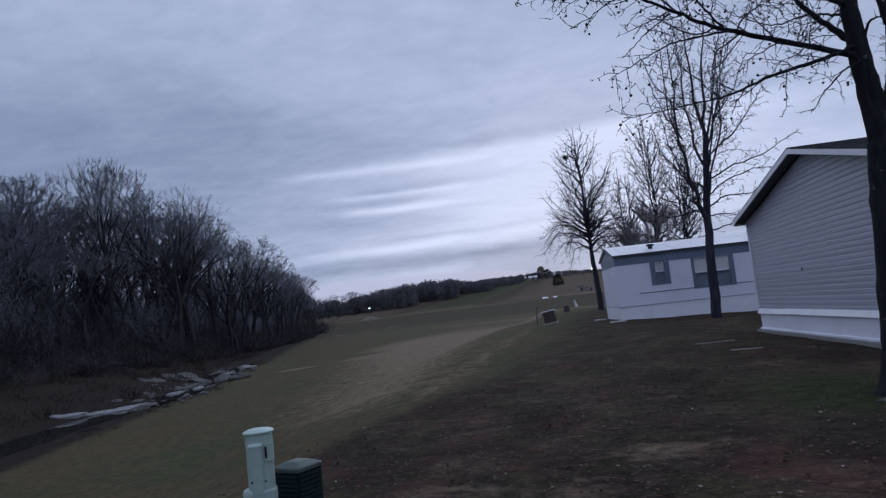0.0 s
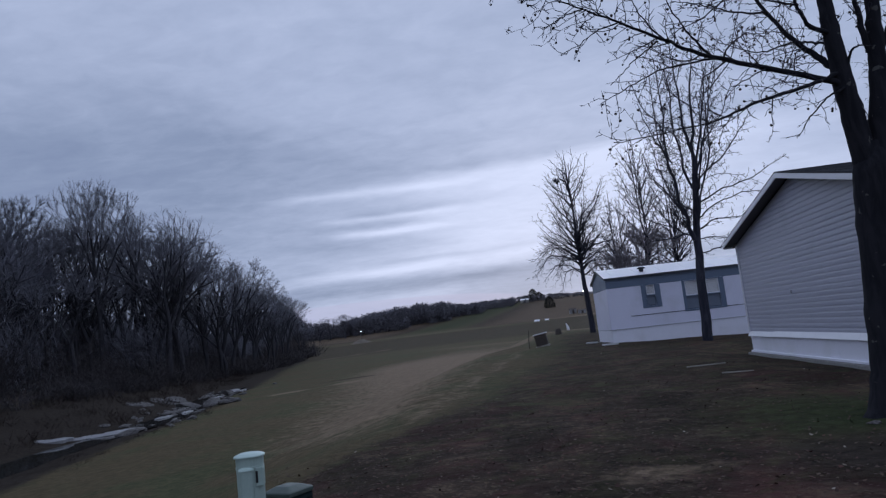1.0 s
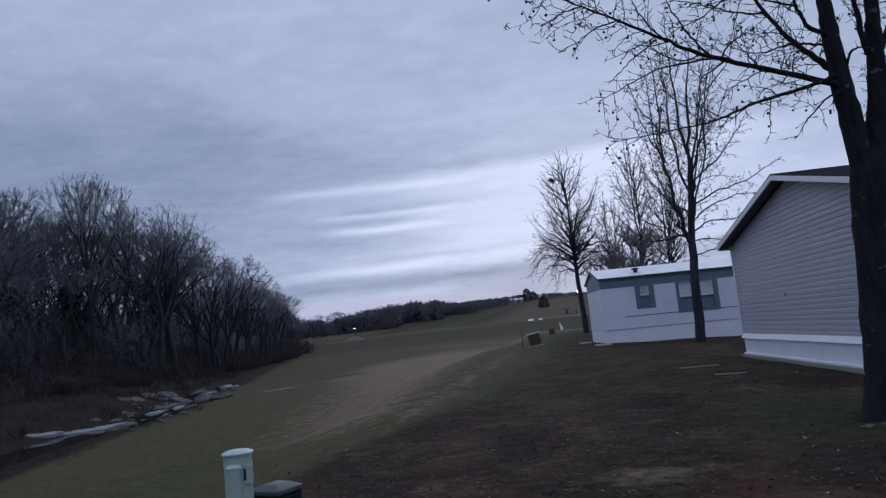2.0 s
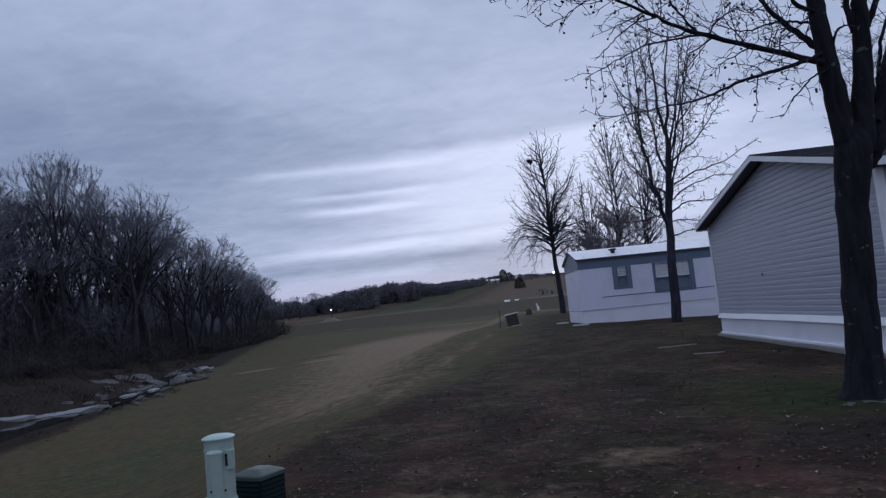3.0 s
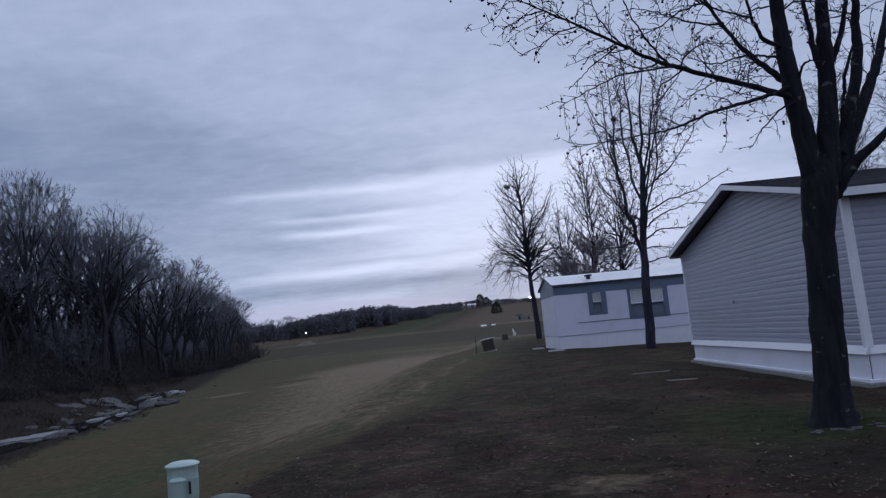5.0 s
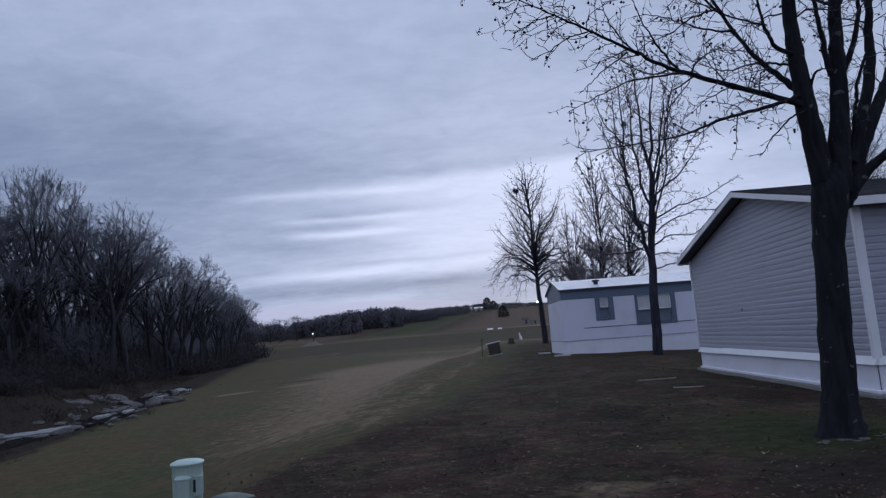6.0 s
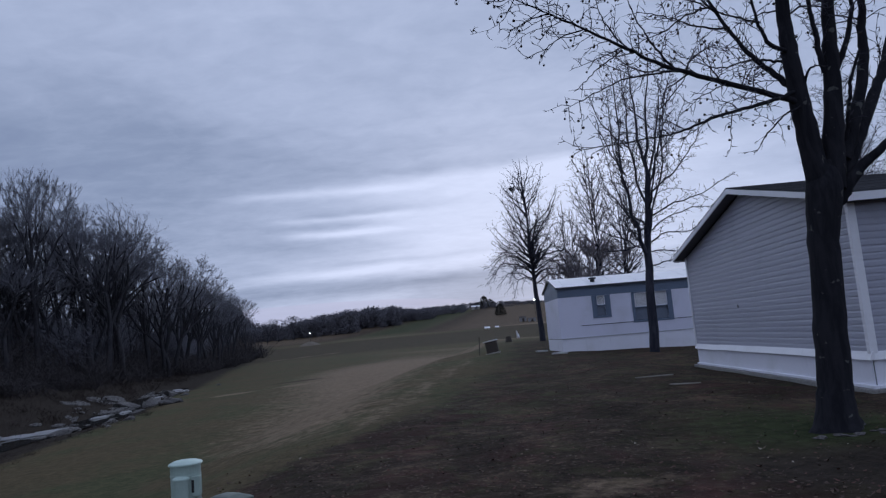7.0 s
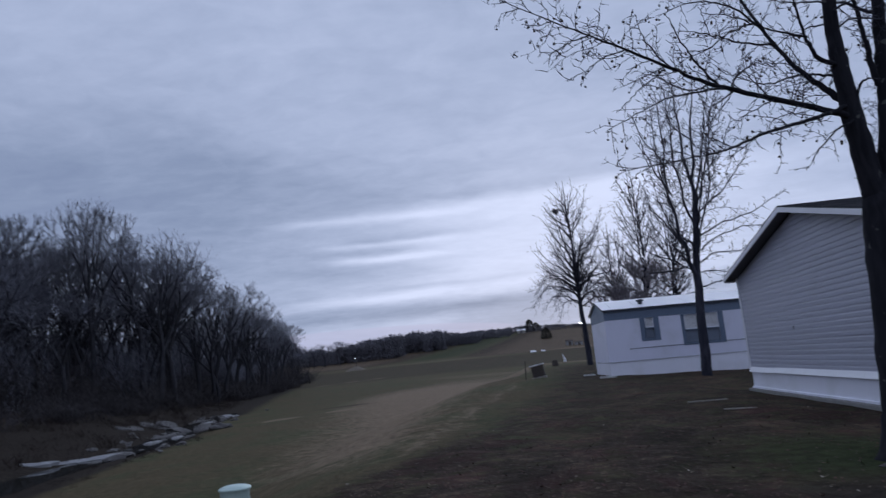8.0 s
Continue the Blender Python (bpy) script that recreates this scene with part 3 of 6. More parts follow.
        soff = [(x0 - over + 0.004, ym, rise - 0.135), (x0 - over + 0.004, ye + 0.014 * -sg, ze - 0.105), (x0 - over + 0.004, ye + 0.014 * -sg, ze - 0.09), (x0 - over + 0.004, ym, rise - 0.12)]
        add("soffit", prism_bm(soff, [(x0 - 0.035, b, c) for a, b, c in soff]), SHADED_SOFFIT, "vinyl soffit, eave shade painted into its colour")
        add("soffit", box_bm(x0 - 0.03, x1 + over, min(ya - sg * 0.002, ye), max(ya - sg * 0.002, ye), ze - 0.14, ze - 0.125), SHADED_SOFFIT)
    # black sheets added behind the panels; they stand in for shade in the gaps
    add("skirting_gap_dark", box_bm(x0 + 0.03, x0 + 0.05, y0 + 0.06, y1 - 0.05, base + 0.03, sill - 0.02), BLACK)
    add("skirting_gap_dark", box_bm(x0 + 0.06, x1 - 0.05, y0 + 0.03, y0 + 0.05, base + 0.03, sill - 0.02), BLACK)
    # skirting panels, their top band and bottom rail, on a concrete footing
    def skirt(length, place, along_y):
        n = max(1, round(length / 1.22))
        for k in range(n):
            a, b = k * length / n + 0.004, (k + 1) * length / n - 0.004
            drop = 0.0
            bm = box_bm(x0 - 0.015, x0 + 0.015, place + a, place + b, base + 0.06 + drop, sill - 0.105) if along_y else box_bm(place + a, place + b, y0 - 0.015, y0 + 0.015, base + 0.06, sill - 0.105)
            add("skirting_panel", bm, SKIRT)

    skirt(y1 - y0 - 0.04, y0 + 0.02, True)
    skirt(x1 - x0 - 0.04, x0 + 0.02, False)
    add("skirting_panel", box_bm(x0, x1, y1 - 0.03, y1, base + 0.06, sill - 0.105), SKIRT)
    add("skirting_panel", box_bm(x1 - 0.03, x1, y0, y1 - 0.04, base + 0.06, sill - 0.105), SKIRT)
    # the band is in lengths that have sagged a little out of line
    rng = random.Random(5)
    y = y0 - 0.085
    while y < y1:
        b = min(y + 2.44, y1 + 0.03)
        s, q = rng.uniform(-0.010, 0.006), rng.uniform(-0.012, 0.006)
        lo, hi = sill - 0.125, sill + 0.012
        add("skirting_band", prism_bm([(x0 - 0.085, y, lo + s), (x0 - 0.085, b - 0.006, lo + q), (x0 - 0.022, b - 0.006, hi + q), (x0 - 0.022, y, hi + s)],
                                      [(x0 + 0.0, y, lo + s), (x0 + 0.0, b - 0.006, lo + q), (x0 + 0.0, b - 0.006, hi + q), (x0 + 0.0, y, hi + s)]), TRIM, "white sloping band of the skirting")
        y = b
    add("skirting_band", prism_bm([(x0 + 0.004, y0 - 0.085, sill - 0.125), (x0 + 0.004, y0 - 0.022, sill + 0.012), (x0 + 0.004, y0, sill + 0.012), (x0 + 0.004, y0, sill - 0.125)], [(x1, y0 - 0.085, sill - 0.125), (x1, y0 - 0.022, sill + 0.012), (x1, y0, sill + 0.012), (x1, y0, sill - 0.125)]), TRIM)
    add("skirting_rail", box_bm(x0 - 0.06, x0 + 0.02, y0 - 0.06, y1 + 0.03, base + 0.02, base + 0.075, 0.01), SKIRT)
    add("skirting_rail", box_bm(x0 + 0.022, x1, y0 - 0.06, y0 + 0.02, base + 0.02, base + 0.075, 0.01), SKIRT)
    add("footing", box_bm(x0 - 0.14, x1 + 0.1, y0 - 0.14, y1 + 0.12, -0.4, base + 0.018, 0.02), CONCRETE, "concrete footing")
    add("wall_fitting", box_bm(x0 - 0.045, x0 - 0.016, 17.30, 17.335, 1.62, 1.70, 0.006), GALVANISED, "small grey wall fitting")


build_house()


# ---- the white mobile home ----
PANE_SHEET = plain("grey-blue sheet over the lower pane", (0.19, 0.225, 0.29), 0.8)


def build_mobile_home():
    turn = 3.5
    home = empty("mobile_home", 3.72, 33.4, 0, turn, "white metal mobile home with blue-grey band, white roof and skirting", "mobile home")
    length, width = 17.5, 4.25
    lo, floor_z, eave, ridge = 0.0, 0.92, 3.37, 3.93

    def add(name, bm, mat, label="", parent=home, **k):
        return part(name, bm, mat, parent, label, **k)

    # openings in the front: (x0, x1, z0, z1)
    openings = [(1.86, 2.26, 1.92, 2.88), (3.69, 5.28, 1.55, 2.86)]
    pieces = []
    x = 0.0
    for a, b, c, d in openings:
        pieces += [(x, a, floor_z, 2.90), (a, b, floor_z, c), (a, b, d, 2.90)]
        x = b
    pieces.append((x, length, floor_z, 2.90))
    bm = bmesh.new()
    for a, b, c, d in pieces:
        box_bm(a, b, 0.0, 0.09, c, d, 0, bm)
    front = add("front_wall", bm, PANEL, "white metal siding")
    add("end_wall", box_bm(-0.002, 0.09, 0.092, width - 0.092, floor_z, 2.90), PANEL)
    add("end_wall", box_bm(length - 0.09, length, 0.092, width - 0.092, floor_z, 2.90), PANEL)
    add("back_wall", box_bm(0, length, width - 0.09, width, floor_z, 2.90), PANEL)
    add("floor_deck", box_bm(0.1, length - 0.1, 0.1, width - 0.1, floor_z - 0.12, floor_z), OLD_WOOD)
    add("ceiling_board", box_bm(0.1, length - 0.1, 0.1, width - 0.1, 2.86, 2.90), PANEL)
    # blue-grey band under the eaves and the two gable ends
    add("band", box_bm(0.0, length, -0.012, 0.06, 2.905, eave), BLUE, "blue-grey band under the eaves")
    add("band", box_bm(0.0, length, width - 0.06, width + 0.012, 2.905, eave), BLUE)
    for xa, xb in ((-0.014, 0.05), (length - 0.05, length + 0.014)):
        out = [(xa, 0.062, 2.905), (xa, width - 0.062, 2.905), (xa, width - 0.062, eave), (xa, width / 2, ridge - 0.05), (xa, 0.062, eave)]
        add("gable", prism_bm(out, [(xb, b, c) for a, b, c in out]), BLUE, "blue-grey gable")
    # roof of two slabs with a dark edge and raised seams
    for ya, sg in ((0.0, -1), (width, 1)):
        ye = ya + sg * 0.10
        edge = [(-0.08, width / 2, ridge), (-0.08, ye, eave - 0.01), (-0.08, ye, eave + 0.03), (-0.08, width / 2, ridge + 0.04)]
        slab = add("roof", prism_bm(edge, [(length + 0.08, b, c) for a, b, c in edge]), ROOF_WHITE, "white coated metal roof")
        for k in range(0, 15):
            s = 0.4 + k * 1.19
            seam = [(s, width / 2, ridge + 0.041), (s, ye, eave + 0.031), (s, ye, eave + 0.040), (s, width / 2, ridge + 0.050)]
            part("seam", prism_bm(seam, [(s + 0.035, b, c) for a, b, c in seam]), ROOF_WHITE, slab)
        add("roof_edge", box_bm(-0.09, length + 0.09, min(ye, ye + sg * 0.02), max(ye, ye + sg * 0.02), eave - 0.06, eave + 0.035), DARK_TRIM, "dark metal drip edge")
        rk = [(-0.10, width / 2, ridge + 0.05), (-0.10, ye, eave + 0.04), (-0.10, ye, eave - 0.03), (-0.10, width / 2, ridge - 0.03)]
        add("roof_edge", prism_bm(rk, [(-0.082, b, c) for a, b, c in rk]), DARK_TRIM, "dark metal drip edge")
    # roof vent
    vent = add("roof_vent", loft_bm([[(1.93 + r * math.cos(a), 0.75 + r * math.sin(a), z) for a in [k * math.pi / 6 for k in range(12)]] for r, z in ((0.11, 3.45), (0.11, 3.74))]), DARK_TRIM, "dark roof vent", smooth=True)
    part("cowl", loft_bm([[(1.93 + r * math.cos(a), 0.75 + r * math.sin(a), z) for a in [k * math.pi / 6 for k in range(12)]] for r, z in ((0.12, 3.74), (0.20, 3.75), (0.20, 3.80), (0.10, 3.84))]), DARK_TRIM, vent, smooth=True)
    # dark moulding, skirting and corner strips
    add("moulding", box_bm(1.0, length, -0.016, -0.001, 1.475, 1.505, 0.004), DARK_TRIM, "thin dark moulding")
    add("corner_strip", box_bm(-0.02, 0.03, -0.02, 0.03, floor_z, 2.90, 0.005), PANEL)
    add("body_rail", box_bm(-0.012, length, -0.02, -0.001, floor_z - 0.015, floor_z + 0.02), plain("grey rail", (0.50, 0.51, 0.55), 0.5))
    rng = random.Random(11)
    n = 15
    for k in range(n):
        a, b = k * length / n, (k + 1) * length / n - 0.006
        bm = box_bm(a, b, 0.01, 0.05, -0.45, floor_z - 0.02)
        for r in range(1, 4):
            c = a + (b - a) * r / 4
            box_bm(c - 0.012, c + 0.012, 0.002, 0.012, -0.45, floor_z - 0.03, 0, bm)
        add("skirting_panel", bm, SKIRT)
    for k in range(4):
        a, b = 0.052 + k * (width - 0.1) / 4, (k + 1) * (width - 0.1) / 4 + 0.046
        add("skirting_panel", box_bm(0.0, 0.04, a, b, -0.3, floor_z - 0.02), SKIRT)
    # windows with wide blue-grey surrounds
    for (a, b, c, d), (pa, pb, pc, pd), wide in ((openings[0], (1.62, 2.52, 1.80, 2.90), False), (openings[1], (3.55, 5.52, 1.44, 2.90), True)):
        win = add("window", box_bm(a, b, 0.055, 0.062, c, d), GLASS, "double-hung window with white frame and pale blind" if not wide else "wide window with white frame and half-drawn pale blind")
        for q0, q1, q2, q3 in ((pa, a - 0.045, pc, pd - 0.003), (b + 0.045, pb, pc, pd - 0.003), (a - 0.044, b + 0.044, pc, c - 0.045)):
            if q3 - q2 > 0.01 and q1 - q0 > 0.01:
                part("shutter", box_bm(q0, q1, -0.025, -0.001, q2, q3, 0.006), BLUE, win, "blue-grey metal panel")
        mid = c + (d - c) * (0.50 if not wide else 0.46)
        fr = bmesh.new()
        for q0, q1, q2, q3 in ((a - 0.04, a, c - 0.04, d + 0.03), (b, b + 0.04, c - 0.04, d + 0.03), (a, b, c - 0.04, c), (a, b, d, d + 0.03), (a, b, mid - 0.025, mid + 0.025)):
            box_bm(q0, q1, -0.035, 0.05, q2, q3, 0, fr)
        if wide:
            box_bm((a + b) / 2 - 0.03, (a + b) / 2 + 0.03, -0.03, 0.05, mid + 0.025, d, 0, fr)
        part("window_frame", fr, BLUE, win, "blue-grey metal window frame")
        sash = bmesh.new()
        for q0, q1, q2, q3 in ((a, a + 0.035, mid + 0.026, d), (b - 0.035, b, mid + 0.026, d), (a + 0.035, b - 0.035, mid + 0.026, mid + 0.06), (a + 0.035, b - 0.035, d - 0.035, d)):
            box_bm(q0, q1, 0.005, 0.04, q2, q3, 0, sash)
        part("upper_sash", sash, TRIM, win, "white upper sash")
        for k in range(9):
            z = mid + 0.03 + (d - mid - 0.05) * k / 9
            part("blind_slat", box_bm(a + 0.01, b - 0.01, 0.046, 0.052, z, z + (d - mid - 0.05) / 9 - 0.004), BLIND, win)
        # sheet added before the lower glass; it lifts the dark pane to grey-blue
        part("pane_sheet", prism_bm(*[[(a + 0.01 + (b - a - 0.02) * k / 16, yy + 0.004 * (k % 2), c + 0.01) for k in range(17)] + [(b - 0.01 - (b - a - 0.02) * k / 16, yy + 0.004 * (k % 2), mid - 0.03) for k in range(17)] for yy in (0.046, 0.050)]), PANE_SHEET, win, "grey-blue sheet over the lower pane")


build_mobile_home()


# ---- bare trees ----
def rotated(v, axis, angle):
    return Matrix.Rotation(angle, 3, axis) @ v


def grow(rng, out, start, way, length, r0, level, top, rule):
    """A branch and, from it, its side branches. out gathers (points, radii, level)."""
    seg, wob, lift, taper = rule["seg"][level], rule["wob"][level], rule["lift"][level], rule["taper"][level]
    n = max(3, int(length / seg))
    p, w = Vector(start), Vector(way).normalized()
    pts, rad = [p.copy()], [r0]
    for i in range(n):
        w = (w + Vector((rng.gauss(0, wob), rng.gauss(0, wob), rng.gauss(0, wob) + lift))).normalized()
        p = p + w * (length / n)
        pts.append(p.copy())
        rad.append(r0 * (1 - (1 - taper) * (i + 1) / n))
    out.append((pts, rad, level))
    if level < top:
        sprout(rng, out, pts, rad, level, top, rule, length)
    return pts, rad


def sprout(rng, out, pts, rad, level, top, rule, length):
    count = max(1, int(length * rule["per_m"][level] * rng.uniform(0.8, 1.2)))
    first = rule["first"][level]
    spin = rng.uniform(0, 6.28)
    for k in range(count):
        t = first + (1 - first) * (k + rng.random()) / count
        f = min(t, 0.999) * (len(pts) - 1)
        i = int(f)
        at = pts[i].lerp(pts[i + 1], f - i)
        along = (pts[i + 1] - pts[i]).normalized()
        side = along.orthogonal().normalized()
        spin += 2.4 + rng.uniform(-0.5, 0.5)
        side = rotated(side, along, spin)
        ang = radians(rng.uniform(*rule["angle"][level]))
        way = along * math.cos(ang) + side * math.sin(ang)
        ln = length * rng.uniform(*rule["ratio"][level]) * (1 - rule["shrink"][level] * t)
        r = max(rule["thin"], min((rad[i] * (1 - f + i) + rad[i + 1] * (f - i)) * rule["slim"][level], rule["stout"] * ln))
        if ln > rule["least"]:
            grow(rng, out, at, way, ln, r, level + 1, top, rule)


def tubes(branches, sides=(8, 5, 4, 3, 3)):
    """All branches as one set of tapered tubes of triangles."""
    vs, fs, base = [], [], 0
    for pts, rad, level in branches:
        k = sides[min(level, len(sides) - 1)]
        P = np.array([tuple(p) for p in pts])
        T = np.gradient(P, axis=0)
        T /= np.linalg.norm(T, axis=1, keepdims=True) + 1e-9
        ref = np.array([0.31, 0.95, 0.05])
        A = np.cross(T, ref)
        A /= np.linalg.norm(A, axis=1, keepdims=True) + 1e-9
        B = np.cross(T, A)
        ang = np.arange(k) * 2 * np.pi / k
        R = np.array(rad)[:, None, None]
        ring = P[:, None] + R * (A[:, None] * np.cos(ang)[None, :, None] + B[:, None] * np.sin(ang)[None, :, None])
        n = len(P)
        vs.append(ring.reshape(-1, 3))
        i = (np.arange(n - 1)[:, None] * k + np.arange(k)[None]).ravel()
        j = (np.arange(n - 1)[:, None] * k + (np.arange(k)[None] + 1) % k).ravel()
        fs.append(np.concatenate([np.stack([i, j, j + k], -1), np.stack([i, j + k, i + k], -1)]) + base)
        base += n * k
    return np.concatenate(vs), np.concatenate(fs)


def tree_thing(name, branches, split, bark, twig, label, where, turn=0.0, scale=1.0, balls=None, group=""):
    """An Empty at the foot, the trunk with its limbs as one part, the twigs as another."""
    thing = empty(name, *where, turn, label, "tree", group)
    thing.scale = (scale,) * 3
    for k, b in enumerate([b for b in branches if b[2] < split]):
        name_here = "limb" if k else "trunk"
        v, f = tubes([b])
        part(name_here, raw_mesh(name_here, v, f, bark, smooth=True), bark, thing)
    v, f = tubes([b for b in branches if b[2] >= split])
    part("crown", raw_mesh("crown", v, f, twig), twig, thing, "bare twigs")
    if balls is not None:
        part("fruit_crop", balls, FRUIT, thing, "dangling dry seed balls")["kind"] = "stuff"
    return thing


def ball_mesh(rng, tips, size):
    """Seed balls that hang from short stalks."""
    vs, fs, b = [], [], 0
    shape = bmesh.new()
    bmesh.ops.create_icosphere(shape, subdivisions=1, radius=1)
    sv, sf = np.array([tuple(v.co) for v in shape.verts]), np.array([[v.index for v in f.verts] for f in shape.faces])
    shape.free()
    for p in tips:
        drop = rng.uniform(0.02, 0.07)
        c = np.array(tuple(p)) + (rng.uniform(-0.02, 0.02), rng.uniform(-0.02, 0.02), -drop)
        spiky = sv * (size * rng.uniform(0.8, 1.15)) * np.array([[rng.uniform(0.85, 1.15)] for _ in sv])
        vs.append(spiky + c), fs.append(sf + b)
        b += len(sv)
        stalk = np.array([tuple(p), c, c + (0.003, 0.002, 0)])
        vs.append(stalk), fs.append(np.array([[0, 1, 2]]) + b)
        b += 3
    return raw_mesh("seed_balls", np.concatenate(vs), np.concatenate(fs), FRUIT, smooth=True)


def rule_of(**k):
    d = dict(seg=(0.5, 0.35, 0.22, 0.12, 0.08), wob=(0.05, 0.10, 0.13, 0.16, 0.18), lift=(0.02, 0.04, 0.03, 0.02, 0.0), taper=(0.25, 0.22, 0.3, 0.4, 0.5),
             per_m=(2.2, 2.6, 4.0, 6.0), first=(0.35, 0.15, 0.1, 0.1), angle=((40, 65), (35, 60), (30, 60), (30, 65)), ratio=((0.35, 0.5), (0.3, 0.5), (0.35, 0.6), (0.4, 0.7)),
             shrink=(0.55, 0.45, 0.3, 0.2), slim=(0.5, 0.55, 0.6, 0.7), thin=0.004, least=0.12, stout=0.022)
    d.update(k)
    return d


def build_gum_tree():
    """The near tree: a short thick trunk that parts into several leaders, with long limbs reaching over the yard."""
    rng = random.Random(21)
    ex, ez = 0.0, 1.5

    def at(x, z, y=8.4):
        """A point of the tree: x and z fitted to the camera's view at y 8.4, slid along its sight line to depth y."""
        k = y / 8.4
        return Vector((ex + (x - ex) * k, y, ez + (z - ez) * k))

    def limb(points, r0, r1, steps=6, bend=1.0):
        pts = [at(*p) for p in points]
        out, rad = [], []
        for i in range(len(pts) - 1):
            a, b, c, d = pts[max(i - 1, 0)], pts[i], pts[i + 1], pts[min(i + 2, len(pts) - 1)]
            for k in range(steps):
                t = k / steps
                q = 0.5 * ((2 * b) + (c - a) * t + (2 * a - 5 * b + 4 * c - d) * t * t + (3 * b - a - 3 * c + d) * t ** 3)
                out.append(q + Vector((rng.gauss(0, 0.006), rng.gauss(0, 0.006), rng.gauss(0, 0.006))))
        out.append(pts[-1])
        n = len(out)
        rad = [(r1 + (r0 - r1) * (1 - i / (n - 1)) ** bend) * (1 + rng.gauss(0, 0.03)) for i in range(n)]
        return out, rad

    # stems and limbs are placed to fit the camera's view
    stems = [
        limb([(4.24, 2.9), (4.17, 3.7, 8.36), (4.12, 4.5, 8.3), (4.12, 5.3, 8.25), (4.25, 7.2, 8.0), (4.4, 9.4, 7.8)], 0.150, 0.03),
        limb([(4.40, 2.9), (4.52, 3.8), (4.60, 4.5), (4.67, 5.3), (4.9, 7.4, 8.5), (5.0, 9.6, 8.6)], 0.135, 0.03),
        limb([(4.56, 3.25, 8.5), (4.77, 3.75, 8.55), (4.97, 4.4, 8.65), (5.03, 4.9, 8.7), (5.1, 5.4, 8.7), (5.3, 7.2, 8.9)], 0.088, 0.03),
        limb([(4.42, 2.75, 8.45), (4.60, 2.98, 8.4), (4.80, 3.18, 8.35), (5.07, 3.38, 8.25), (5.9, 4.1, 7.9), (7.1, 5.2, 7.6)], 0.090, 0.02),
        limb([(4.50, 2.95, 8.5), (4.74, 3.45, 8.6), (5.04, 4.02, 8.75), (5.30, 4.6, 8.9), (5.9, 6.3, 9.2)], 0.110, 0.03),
    ]
